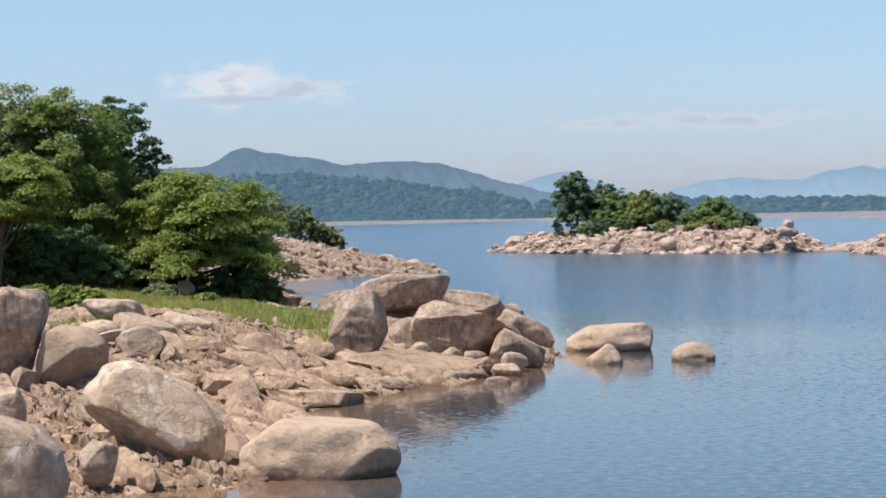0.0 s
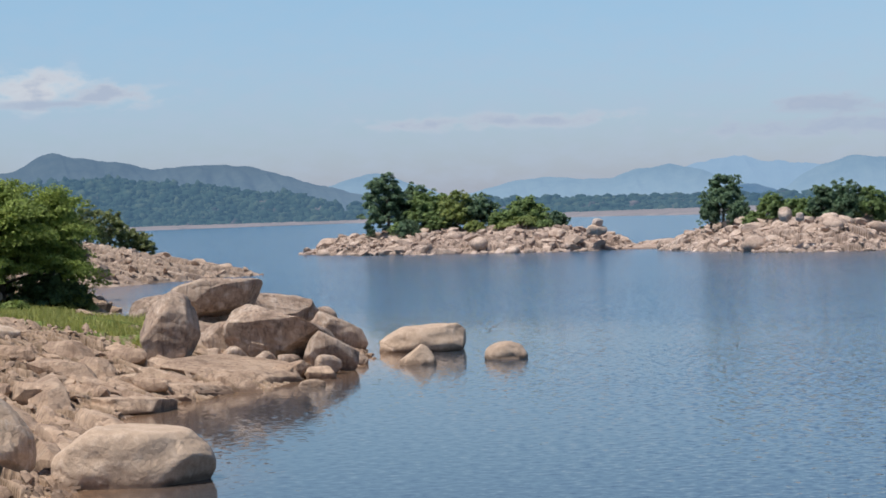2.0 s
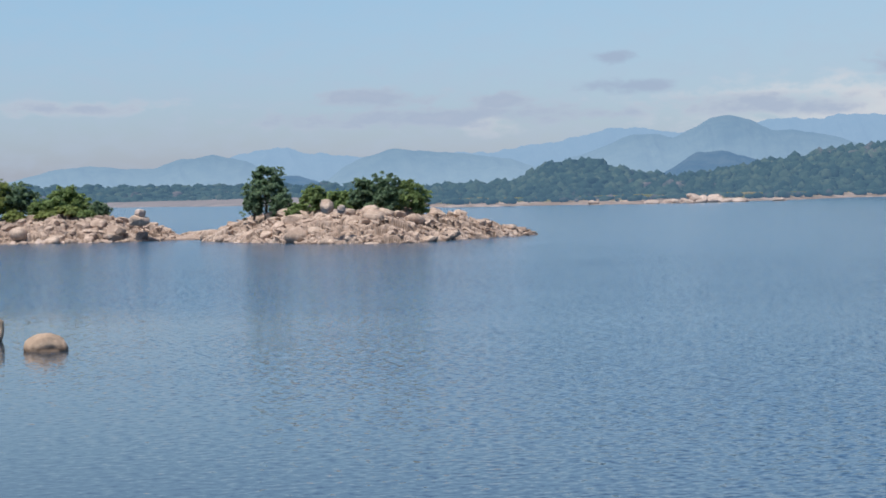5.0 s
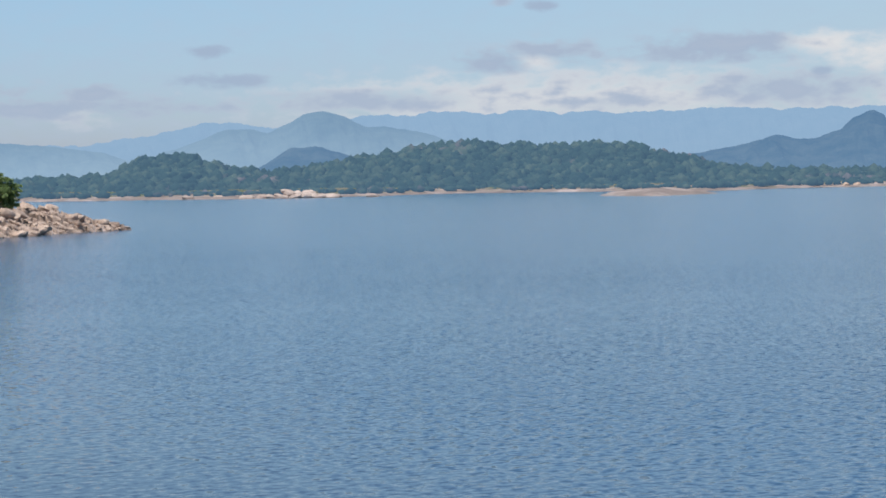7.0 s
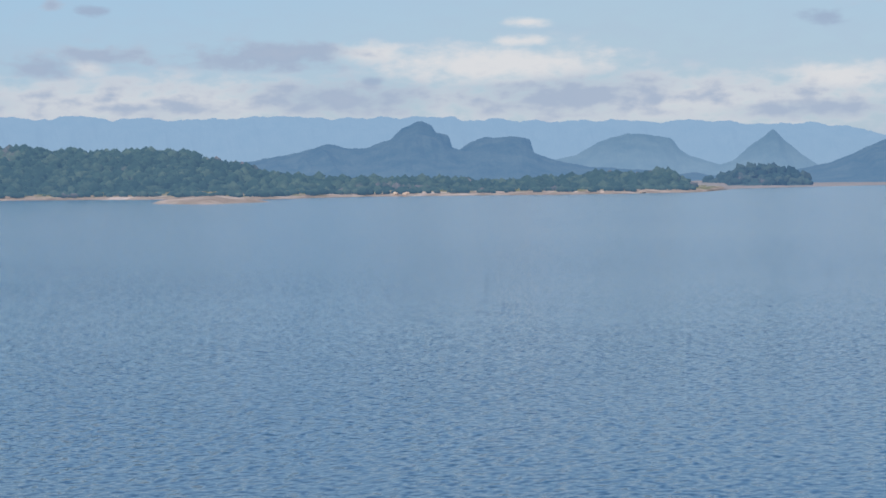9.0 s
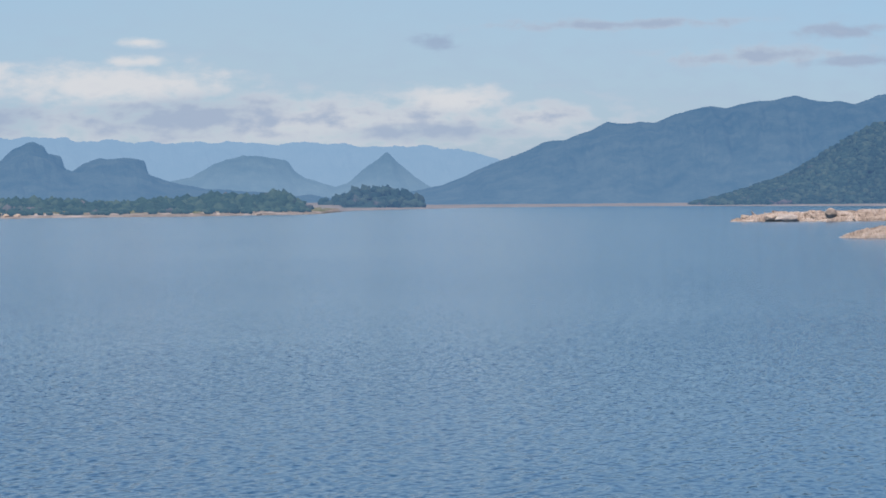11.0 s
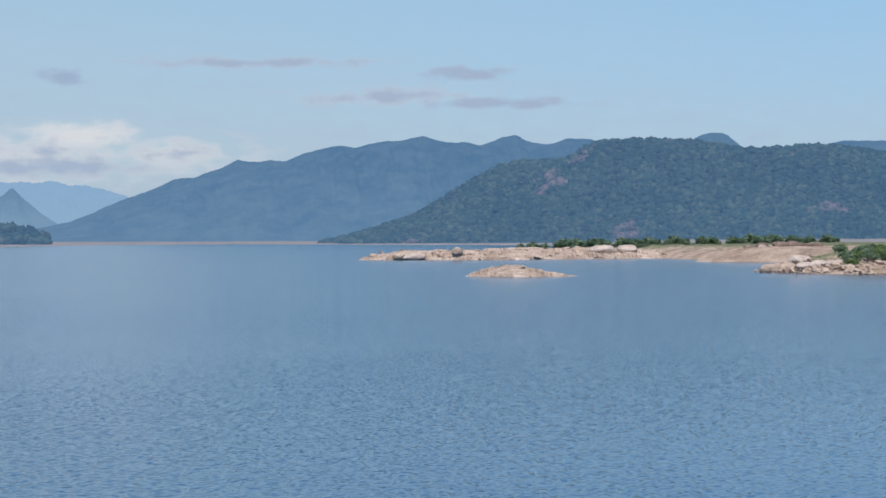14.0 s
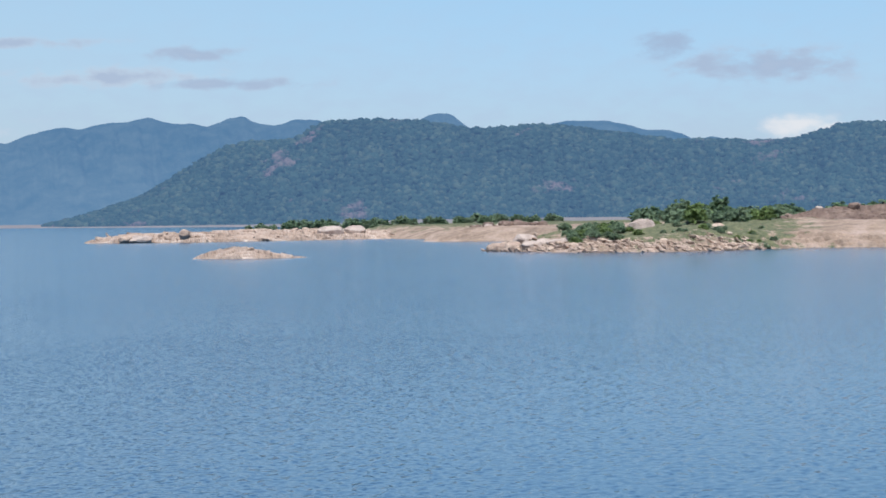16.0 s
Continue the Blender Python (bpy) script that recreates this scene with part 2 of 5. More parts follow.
def water_mat():
    """Lake: mirror-calm and turbid in the lee of the bank, blue and rippled farther out."""
    m, nt, b = mat("lake_water", 0.08, 0.5)
    b.inputs["IOR"].default_value = 1.33
    v = world_pos(nt)
    sep = nt.nodes.new("ShaderNodeSeparateXYZ")
    nt.links.new(v, sep.inputs[0])
    gust = noise_tex(nt, v, 0.013, 3, 0.55, (1, 1.6, 1))
    lee = nt.nodes.new("ShaderNodeMapRange")
    lee.interpolation_type = "SMOOTHSTEP"
    lee.inputs["From Min"].default_value, lee.inputs["From Max"].default_value = 4.0, 32.0
    nt.links.new(math_node(nt, "ADD", math_node(nt, "ADD", sep.outputs[0], math_node(nt, "MAXIMUM", math_node(nt, "MULTIPLY_ADD", sep.outputs[1], 0.6, -60.0), 0.0)), math_node(nt, "MULTIPLY", math_node(nt, "SUBTRACT", gust, 0.5), 24)), lee.inputs["Value"])
    shallow = nt.nodes.new("ShaderNodeAttribute")
    shallow.attribute_name = "shallow"
    deep = mix(nt, lee.outputs[0], (0.035, 0.047, 0.06), (0.02, 0.068, 0.128))
    nt.links.new(mix(nt, math_node(nt, "POWER", shallow.outputs["Fac"], 1.5), deep, (0.22, 0.13, 0.075)), b.inputs["Base Color"])
    nt.links.new(math_node(nt, "MULTIPLY_ADD", lee.outputs[0], 0.08, 0.05), b.inputs["Roughness"])
    # wavelets: the slope of the surface in x and y, read straight from noise
    calm = ramp(nt, gust, [(0.36, (0.72, 0.72, 0.72)), (0.52, (1, 1, 1))])
    amount = math_node(nt, "MULTIPLY", calm, math_node(nt, "MULTIPLY_ADD", lee.outputs[0], 0.58, 0.09))
    calmer = nt.nodes.new("ShaderNodeMapRange")
    calmer.inputs["From Min"].default_value, calmer.inputs["From Max"].default_value = 12.0, 45.0
    calmer.inputs["To Min"].default_value, calmer.inputs["To Max"].default_value = 0.4, 1.0
    nt.links.new(sep.outputs[1], calmer.inputs["Value"])
    amount = math_node(nt, "MULTIPLY", amount, calmer.outputs[0])
    away = nt.nodes.new("ShaderNodeVectorMath")
    away.operation = "LENGTH"
    nt.links.new(v, away.inputs[0])
    rougher = nt.nodes.new("ShaderNodeMapRange")
    rougher.inputs["From Min"].default_value, rougher.inputs["From Max"].default_value = 95.0, 170.0
    rougher.inputs["To Min"].default_value, rougher.inputs["To Max"].default_value = 0.0, 1.8
    nt.links.new(away.outputs["Value"], rougher.inputs["Value"])
    open_lake = math_node(nt, "MULTIPLY_ADD", sep.outputs[0], -1 / 60, 1.5, True)
    amount = math_node(nt, "MULTIPLY", amount, math_node(nt, "MULTIPLY_ADD", rougher.outputs[0], open_lake, 1.0))
    slopes = []
    for k, shift in enumerate((0.0, 31.7)):
        big, small = noise_tex(nt, v, 2.9 + 0.2 * k, 2, 0.5, (1, 1.2, 1 + shift)), noise_tex(nt, v, 6.1 + 0.4 * k, 2, 0.5, (1, 1, 1 + shift))
        n = math_node(nt, "ADD", math_node(nt, "SUBTRACT", big, 0.5), math_node(nt, "MULTIPLY", math_node(nt, "SUBTRACT", small, 0.5), 0.45))
        # most of the surface lies nearly flat; short wavelets stand out of it
        steep = math_node(nt, "MULTIPLY", math_node(nt, "MULTIPLY", n, math_node(nt, "ABSOLUTE", n)), 4.2)
        slopes.append(math_node(nt, "MULTIPLY", math_node(nt, "MULTIPLY_ADD", n, 0.45, steep), amount))
    normal = nt.nodes.new("ShaderNodeCombineXYZ")
    nt.links.new(slopes[0], normal.inputs[0])
    nt.links.new(slopes[1], normal.inputs[1])
    normal.inputs[2].default_value = 1.0
    unit = nt.nodes.new("ShaderNodeVectorMath")
    unit.operation = "NORMALIZE"
    nt.links.new(normal.outputs[0], unit.inputs[0])
    nt.links.new(unit.outputs[0], b.inputs["Normal"])
    return m


build_world()
M_ROCK = granite("granite_tan", (0.49, 0.36, 0.255), (0.65, 0.525, 0.42), (0.15, 0.11, 0.085), 1.0, 0.75, 0.5)
M_SMOOTH = granite("smooth_granite", (0.46, 0.34, 0.245), (0.58, 0.45, 0.345), (0.2, 0.14, 0.105), 1.0, 0.16)
M_PILE = granite("weathered_granite", (0.39, 0.28, 0.205), (0.61, 0.49, 0.39), (0.115, 0.082, 0.065), 1.3, 1.15, 0.25)
M_RUBBLE = granite("granite_rubble", (0.4, 0.28, 0.195), (0.58, 0.44, 0.325), (0.12, 0.08, 0.06), 1.3)
M_PALE = granite("pale_rock", (0.47, 0.38, 0.33), (0.62, 0.52, 0.46), (0.24, 0.185, 0.16), 0.3, 0.6)
M_HEAD = granite("headland_rock", (0.38, 0.28, 0.21), (0.54, 0.42, 0.33), (0.16, 0.12, 0.095), 0.6)
M_ISLE = granite("island_granite", (0.46, 0.345, 0.27), (0.65, 0.525, 0.435), (0.18, 0.13, 0.11), 0.6, 0.7)
M_BROWN = granite("brown_rock", (0.2, 0.14, 0.115), (0.33, 0.25, 0.2), (0.09, 0.065, 0.06), 0.35)


def cover_mat(name, lo, mid, hi, green0, green1, scale, bump_d, beds=0.0):
    """Bare ground with grass where the mesh's "green" attribute says."""
    m, nt, b = mat(name, 0.95, 0.15)
    v = world_pos(nt)
    n1, n2, n3 = noise_tex(nt, v, scale, 6, 0.65), noise_tex(nt, v, scale * 7, 4, 0.6), noise_tex(nt, v, scale * 1.7, 5, 0.7)
    c = ramp(nt, n1, [(0.3, lo), (0.5, mid), (0.7, hi)])
    c = mix(nt, 0.45, c, ramp(nt, n2, [(0.3, (0.45, 0.45, 0.45)), (0.65, (1.15, 1.15, 1.15))]), "MULTIPLY")
    bed = nt.nodes.new("ShaderNodeAttribute")
    bed.attribute_name = "bed"
    c = mix(nt, beds, c, ramp(nt, bed.outputs["Fac"], [(0.0, (0.5, 0.47, 0.45)), (0.2, (0.84, 0.82, 0.8)), (0.65, (1, 1, 1)), (1.0, (1.22, 1.21, 1.2))]), "MULTIPLY")
    at = nt.nodes.new("ShaderNodeAttribute")
    at.attribute_name = "green"
    edge = math_node(nt, "ADD", at.outputs["Fac"], math_node(nt, "MULTIPLY", math_node(nt, "SUBTRACT", n3, 0.5), 2.2))
    c = mix(nt, ramp(nt, edge, [(0.42, (0, 0, 0)), (0.62, (1, 1, 1))]), c, ramp(nt, n2, [(0.3, green0), (0.7, green1)]))
    nt.links.new(c, b.inputs["Base Color"])
    bump(nt, b, n2, 0.8, bump_d)
    return m


M_BANK = cover_mat("bank_earth", (0.22, 0.152, 0.104), (0.36, 0.258, 0.178), (0.48, 0.355, 0.258), (0.1, 0.13, 0.035), (0.2, 0.24, 0.07), 0.6, 0.06, 1.0)
M_POINT = cover_mat("point_ground", (0.18, 0.13, 0.1), (0.34, 0.25, 0.19), (0.47, 0.355, 0.295), (0.07, 0.085, 0.05), (0.19, 0.185, 0.105), 0.16, 0.4)
M_HEADLAND = cover_mat("headland_ground", (0.2, 0.145, 0.115), (0.36, 0.27, 0.205), (0.48, 0.375, 0.295), (0.09, 0.11, 0.04), (0.18, 0.2, 0.07), 0.3, 0.15, 1.0)
M_SLAB = cover_mat("jointed_granite", (0.28, 0.205, 0.16), (0.44, 0.335, 0.27), (0.58, 0.47, 0.4), (0.08, 0.1, 0.05), (0.17, 0.19, 0.09), 0.25, 0.2, 1.0)
M_SAND = cover_mat("shore_sand", (0.15, 0.125, 0.112), (0.25, 0.205, 0.185), (0.47, 0.395, 0.365), (0.06, 0.08, 0.05), (0.14, 0.16, 0.09), 0.045, 0.3)
# far sand with its distance haze painted in as emission
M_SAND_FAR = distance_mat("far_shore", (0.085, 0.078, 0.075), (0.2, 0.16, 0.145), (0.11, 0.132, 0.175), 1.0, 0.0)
M_GRASS = leaf("grass_blades", (0.26, 0.26, 0.07), (0.42, 0.42, 0.12), (0.54, 0.5, 0.2))
M_LEAF = leaf("tree_leaves", (0.13, 0.18, 0.05), (0.24, 0.3, 0.085), (0.34, 0.4, 0.13))
M_LEAF_D = leaf("dark_leaves", (0.07, 0.12, 0.055), (0.12, 0.19, 0.08), (0.19, 0.27, 0.11))
M_BARK = plain_noise("bark", (0.06, 0.05, 0.04), (0.12, 0.1, 0.08), (0.2, 0.17, 0.14), 3.0)
# far forests; the last colour is bluish haze, emitted evenly
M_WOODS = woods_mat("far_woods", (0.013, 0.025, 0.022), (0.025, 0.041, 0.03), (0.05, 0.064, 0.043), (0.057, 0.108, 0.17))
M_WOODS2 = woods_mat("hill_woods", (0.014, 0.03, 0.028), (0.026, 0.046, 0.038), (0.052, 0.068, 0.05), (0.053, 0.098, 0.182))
M_WATER = water_mat()


# ---------------------------------------------------------------- mesh helpers
def vhash(ix, iy, iz, seed):
    h = (ix * 374761393 + iy * 668265263 + iz * 2147483647 + seed * 1274126177) & 0xFFFFFFFF
    h = ((h ^ (h >> 13)) * 1274126177) & 0xFFFFFFFF
    return ((h ^ (h >> 16)) & 0xFFFF) / 65535.0


def vnoise(p, seed=0):
    """Smooth lattice noise, 0 to 1, at an (n, 3) array of points."""
    i = np.floor(p).astype(np.int64)
    f = p - i
    f = f * f * (3 - 2 * f)
    r = 0
    for dx in (0, 1):
        for dy in (0, 1):
            for dz in (0, 1):
                w = (f[:, 0] if dx else 1 - f[:, 0]) * (f[:, 1] if dy else 1 - f[:, 1]) * (f[:, 2] if dz else 1 - f[:, 2])
                r = r + w * vhash(i[:, 0] + dx, i[:, 1] + dy, i[:, 2] + dz, seed)
    return r


def fbm(p, seed=0, octaves=4, gain=0.5):
    a, s, t = 1.0, 0, 0
    for k in range(octaves):
        s = s + a * (vnoise(p * 2 ** k + 17.3 * k, seed + k) - 0.5)
        t += a
        a *= gain
    return s / t * 2


def mesh_np(name, V, F, material=None, smooth=True):
    me = bpy.data.meshes.new(name)
    V, F = np.asarray(V, np.float32), np.asarray(F, np.int32)
    k = F.shape[1]
    me.vertices.add(len(V))
    me.vertices.foreach_set("co", V.ravel())
    me.loops.add(F.size)
    me.loops.foreach_set("vertex_index", F.ravel())
    me.polygons.add(len(F))
    me.polygons.foreach_set("loop_start", np.arange(0, F.size, k, dtype=np.int32))
    me.polygons.foreach_set("use_smooth", np.full(len(F), smooth))
    if material:
        me.materials.append(material)
    me.update(calc_edges=True)
    return me


def child(ob, parent):
    ob.parent = parent
    return ob


def polar(heading, dist):
    return dist * math.sin(radians(heading)), dist * math.cos(radians(heading))


def grid_faces(nu, nv):
    i = np.arange(nu - 1)[:, None] * nv + np.arange(nv - 1)[None, :]
    i = i.ravel()
    return np.stack([i, i + nv, i + nv + 1, i + 1], 1)


_ico = {}


def ico(n):
    if n not in _ico:
        bm = bmesh.new()
        bmesh.ops.create_icosphere(bm, subdivisions=n, radius=1)
        bm.verts.ensure_lookup_table()
        _ico[n] = (np.array([v.co[:] for v in bm.verts]), np.array([[v.index for v in f.verts] for f in bm.faces]))
        bm.free()
    return _ico[n]


def sd_poly(P, poly):
    """Signed distance of points (n, 2) to a polygon, positive inside."""
    poly = np.asarray(poly, float)
    a, b = poly, np.roll(poly, -1, 0)
    best, inside = np.full(len(P), 1e18), np.zeros(len(P), bool)
    for (ax, ay), (bx, by) in zip(a, b):
        ex, ey = bx - ax, by - ay
        t = np.clip(((P[:, 0] - ax) * ex + (P[:, 1] - ay) * ey) / (ex * ex + ey * ey), 0, 1)
        best = np.minimum(best, (P[:, 0] - ax - t * ex) ** 2 + (P[:, 1] - ay - t * ey) ** 2)
        cross = ((ay > P[:, 1]) != (by > P[:, 1])) & (P[:, 0] < ex * (P[:, 1] - ay) / (ey if ey else 1e-9) + ax)
        inside ^= cross
    return np.where(inside, 1, -1) * np.sqrt(best)


class Land:
    """A piece of shore: a plan outline, the height over the distance from its waterline, and beds of jointed rock."""

    def __init__(self, outline, rise, rough=0.25, grain=3.0, seed=0, beds=(), bare=99.0):
        self.outline, self.rise, self.rough, self.grain, self.seed, self.beds, self.bare = outline, rise, rough, grain, seed, beds, bare

    def blocks(self, P, q, d):
        """Beds (width, length, height, strike) broken into tilted blocks with open joints; the height and each block's own random tone."""
        z, tone = np.zeros(len(P)), np.full(len(P), 0.5)
        share = vnoise(q / 11.0, self.seed + 40) * 1.4 - 0.2 + 0.03 * (P[:, 1] - P[:, 1].mean())
        for k, (w, l, h, strike) in enumerate(self.beds):
            c, e = math.cos(radians(strike)), math.sin(radians(strike))
            u = P[:, 0] * e - P[:, 1] * c + 0.9 * w * fbm(q / (5 * w), self.seed + 30 + k, 3)
            v = P[:, 0] * c + P[:, 1] * e + 0.5 * w * fbm(q / (3 * w), self.seed + 33 + k, 3)
            iu = np.floor(u / w).astype(np.int64)
            fu = u / w - iu
            L = l * (0.45 + 1.1 * vhash(iu, iu * 0 + k, iu * 0, self.seed))
            vv = v / L + 17 * vhash(iu, iu * 0, iu * 0 + 5, self.seed)
            iv = np.floor(vv).astype(np.int64)
            fv = vv - iv
            r = [vhash(iu, iv, iu * 0 + m, self.seed + 3) for m in range(3)]
            b = (r[0] - 0.5) * 1.1 + (fu - 0.5) * (0.5 + 0.9 * r[1]) + (fv - 0.5) * (r[2] - 0.5) * 1.2
            gap = np.minimum(np.minimum(fu, 1 - fu) * w, np.minimum(fv, 1 - fv) * L)
            b = h * (b - 0.75 * np.clip(1 - gap / (0.1 * w), 0, 1))
            on = np.ones(len(P)) if len(self.beds) == 1 else (share > 0.5) == (k == 0)
            z, tone = np.where(on, b, z), np.where(on, np.where(gap < 0.07 * w, 0.0, 0.2 + 0.8 * r[0]), tone)
        return z * np.clip((d + 0.6) / 1.2, 0, 1) * np.clip((self.bare - d) / 3, 0, 1), tone

    def height(self, P, tones=False):
        P = np.atleast_2d(np.asarray(P, float))
        q = np.column_stack([P, np.zeros(len(P))])
        d = sd_poly(P, self.outline) + fbm(q / (self.grain * 2.2), self.seed + 9, 3) * self.grain * 0.35
        xs, zs = zip(*self.rise)
        z = np.interp(d, xs, zs)
        z = z + fbm(q / self.grain, self.seed, 5, 0.55) * self.rough * np.clip((d + 1) / 3, 0, 1)
        b, tone = self.blocks(P, q, d)
        return (z + b, tone) if tones else z + b

    def at(self, x, y):
        return float(self.height([(x, y)])[0])

    def build(self, name, material, cell, label, category, margin=4.0, green=(), fine=None):
        """cell: the mesh's step; fine: a stretch (x0, x1, y0, y1, step in x, step in y) that is built finer."""
        o = np.asarray(self.outline)
        lo, hi = o.min(0) - margin, o.max(0) + margin
        x, y = np.arange(lo[0], hi[0], cell), np.arange(lo[1], hi[1], cell)
        if fine:
            x0, x1, y0, y1, sx, sy = fine
            x = np.concatenate([x[x < x0 - cell / 2], np.arange(x0, x1, sx), x[x > x1 + cell / 2]])
            y = np.concatenate([y[y < y0 - cell / 2], np.arange(y0, y1, sy), y[y > y1 + cell / 2]])
        X, Y = np.meshgrid(x, y, indexing="ij")
        P = np.column_stack([X.ravel(), Y.ravel()])
        Z, tone = self.height(P, True)
        F = grid_faces(len(x), len(y))
        F = F[(Z[F] > -0.9).any(1)]
        used, inv = np.unique(F, return_inverse=True)
        V = np.column_stack([P, Z])[used]
        me = mesh_np(name, V, inv.reshape(F.shape), material, not self.beds)
        me.attributes.new("bed", "FLOAT", "POINT").data.foreach_set("value", tone[used].astype(np.float32))
        if green:
            g = np.max([np.clip(sd_poly(V[:, :2], p) / w + 0.5, 0, 1) for p, w in green], 0)
            me.attributes.new("green", "FLOAT", "POINT").data.foreach_set("value", g.astype(np.float32))
        return tagged(new(name, me), label, category, kind="structure")


def boulder_mesh(name, size, seed, cuts=7, sub=5, rough=0.08, material=None, lump=0.16, taper=0.0, planes=(), box=0.14):
    """A weathered granite boulder: a rounded block with a few flat faces, fine pits and a crack or two."""
    rng = np.random.RandomState(seed)
    U, F = ico(sub)
    p = U / np.maximum(np.abs(U).max(1, keepdims=True), 1e-6) ** box
    p *= (1 + lump * fbm(U * 1.3 + seed, seed, 2))[:, None]
    flats = [(rng.normal(size=3), rng.uniform(0.74, 1.0)) for _ in range(cuts)] + [(np.array(q[:3], float), q[3]) for q in planes]
    for n, d in flats:
        n = n / np.linalg.norm(n)
        p = p - n * (np.maximum(0, p @ n - d) * 0.9)[:, None]
    p[:, :2] *= (1 + taper * p[:, 2:3])
    p = p * np.asarray(size)
    s = float(np.mean(size))
    q = p / s
    crack = np.abs(fbm(q * (0.9, 0.9, 1.6) + seed * 3.1, seed + 5, 3))
    p += U * ((fbm(q * 2.2, seed + 3, 5, 0.55) * rough - 0.45 * rough * np.clip(1 - crack / 0.04, 0, 1)) * s)[:, None]
    ledge = vnoise(np.column_stack([q[:, 0] * 0.6, q[:, 1] * 0.6, q[:, 2] * 5 + seed]), seed + 8)
    p += U * (np.clip(ledge - 0.55, 0, 0.12) * 4.0 * rough * s)[:, None]
    return mesh_np(name, p, F, material)


# ---------------------------------------------------------------- ground, water
SHORE = [(-40, 1500), (-12, 1620), (-3, 1680), (2.6, 1950), (3.2, 1850), (8, 1750), (12, 1420), (16, 1000), (18, 840), (21, 830), (24, 800),
         (27, 850), (29, 920), (33, 900), (36, 830), (39, 930), (42, 965), (45, 960), (48.4, 1060), (49.4, 1450), (53, 1900),
         (57, 1950), (60, 1750), (65, 1450), (70, 1200), (86, 1000), (120, 900)]


def shore_dist(a):
    xs, ys = zip(*SHORE)
    q = np.column_stack([a * 1.3, 0 * a, 0 * a])
    return np.interp(a, xs, ys) * (1 + 0.025 * fbm(q, 5, 4))


def build_ground():
    heads = np.concatenate([np.arange(-180, -16, 4.0), np.arange(-16, 90, 0.12), np.arange(90, 180, 4.0), [180.0]])
    s = np.concatenate([[0.0, 0.25, 0.5, 1.0], [0.96, 0.985, 0.995, 1.0, 1.004, 1.009, 1.015, 1.022, 1.03, 1.045, 1.07, 1.12, 1.25, 1.5, 2.0, 2.6]])
    D = shore_dist(heads)
    V = []
    for k, q in enumerate(s):
        r = np.full_like(D, (0.02, 8.0, 16.0, 200.0)[k]) if k < 4 else np.minimum(D * q, 4900)
        x, y = r * np.sin(np.radians(heads)), r * np.cos(np.radians(heads))
        if k == 0:
            x, y = x * 0 + 0.4, y * 0 - 0.3
        n = fbm(np.column_stack([x, y, 0 * x]) / 14, 2, 4)
        if k < 4:
            z = np.full_like(D, (4.3, 4.1, -3.0, -3.0)[k])
        else:
            d = (q - 1) * D
            z = np.interp(d, [-60, -8, 0, 12, 60, 300, 2000], [-4, -1.0, -0.15, 0.9, 2.0, 3.0, 6.0]) + n * np.clip(d / 10, 0, 1) * 0.9
            z = np.where((heads > 46) & (D > 1300) & (d > 0), z * 0.35, z)
        V.append(np.column_stack([x, y, z]))
    V = np.stack(V, 1).reshape(-1, 3)
    F = grid_faces(len(heads), len(s))[:, ::-1]
    me = mesh_np("ground", V, F, M_SAND)
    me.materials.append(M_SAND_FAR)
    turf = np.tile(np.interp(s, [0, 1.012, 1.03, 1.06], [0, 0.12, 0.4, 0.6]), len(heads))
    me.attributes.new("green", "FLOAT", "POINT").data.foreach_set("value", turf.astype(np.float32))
    # faces beyond 1300 m take the sand that emits its haze
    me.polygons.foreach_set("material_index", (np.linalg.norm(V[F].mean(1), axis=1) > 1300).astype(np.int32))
    tagged(new("ground", me), "pinkish sand and dry grass of the lake's bed and far shores", "ground", kind="structure")


build_ground()
# ---------------------------------------------------------------- near shore
BANK = Land([(-6.4, 30), (-6.6, 38), (-7.2, 42), (-7.2, 45.3), (-4.4, 46.3), (-3.6, 48.6), (-4.2, 54), (-4.7, 59.2), (-4.1, 65.2), (-2.6, 70),
             (-0.6, 73.8), (1.7, 76.9), (2.9, 80.4), (4.6, 84.7), (4.9, 94.9), (3.5, 105), (-1.5, 110), (-7.5, 122), (-10.3, 150), (-13.5, 176),
             (-17, 188), (-26, 196), (-52, 200), (-38, 140), (-22, 62), (-15, 18)],
            [(-9, -2.5), (0, 0), (3, 0.45), (8, 1.1), (14, 1.75), (24, 2.3), (50, 3.6)], 0.2, 3.0, 11, ((0.75, 3.0, 0.3, -40), (0.6, 1.3, 0.24, -56)), 15.0)
def build_water():
    """One flat sheet, finer along the bank, where the bed shows through."""
    xs = np.concatenate([[-4900, -600, -90], np.arange(-50, 16, 0.8), [40, 120, 600, 4900]])
    ys = np.concatenate([[-4900, -600, 0], np.arange(30, 130, 1.0), [160, 300, 900, 4900]])
    X, Y = np.meshgrid(xs, ys, indexing="ij")
    P = np.column_stack([X.ravel(), Y.ravel()])
    me = mesh_np("water", np.column_stack([P, 0 * P[:, 0]]), grid_faces(len(xs), len(ys)), M_WATER)
    d = sd_poly(P, BANK.outline)
    me.attributes.new("shallow", "FLOAT", "POINT").data.foreach_set("value", np.clip(1 + d / 4.5, 0, 1).astype(np.float32))
    tagged(new("water", me), "calm blue lake water with fine ripples", "water", kind="structure")


build_water()

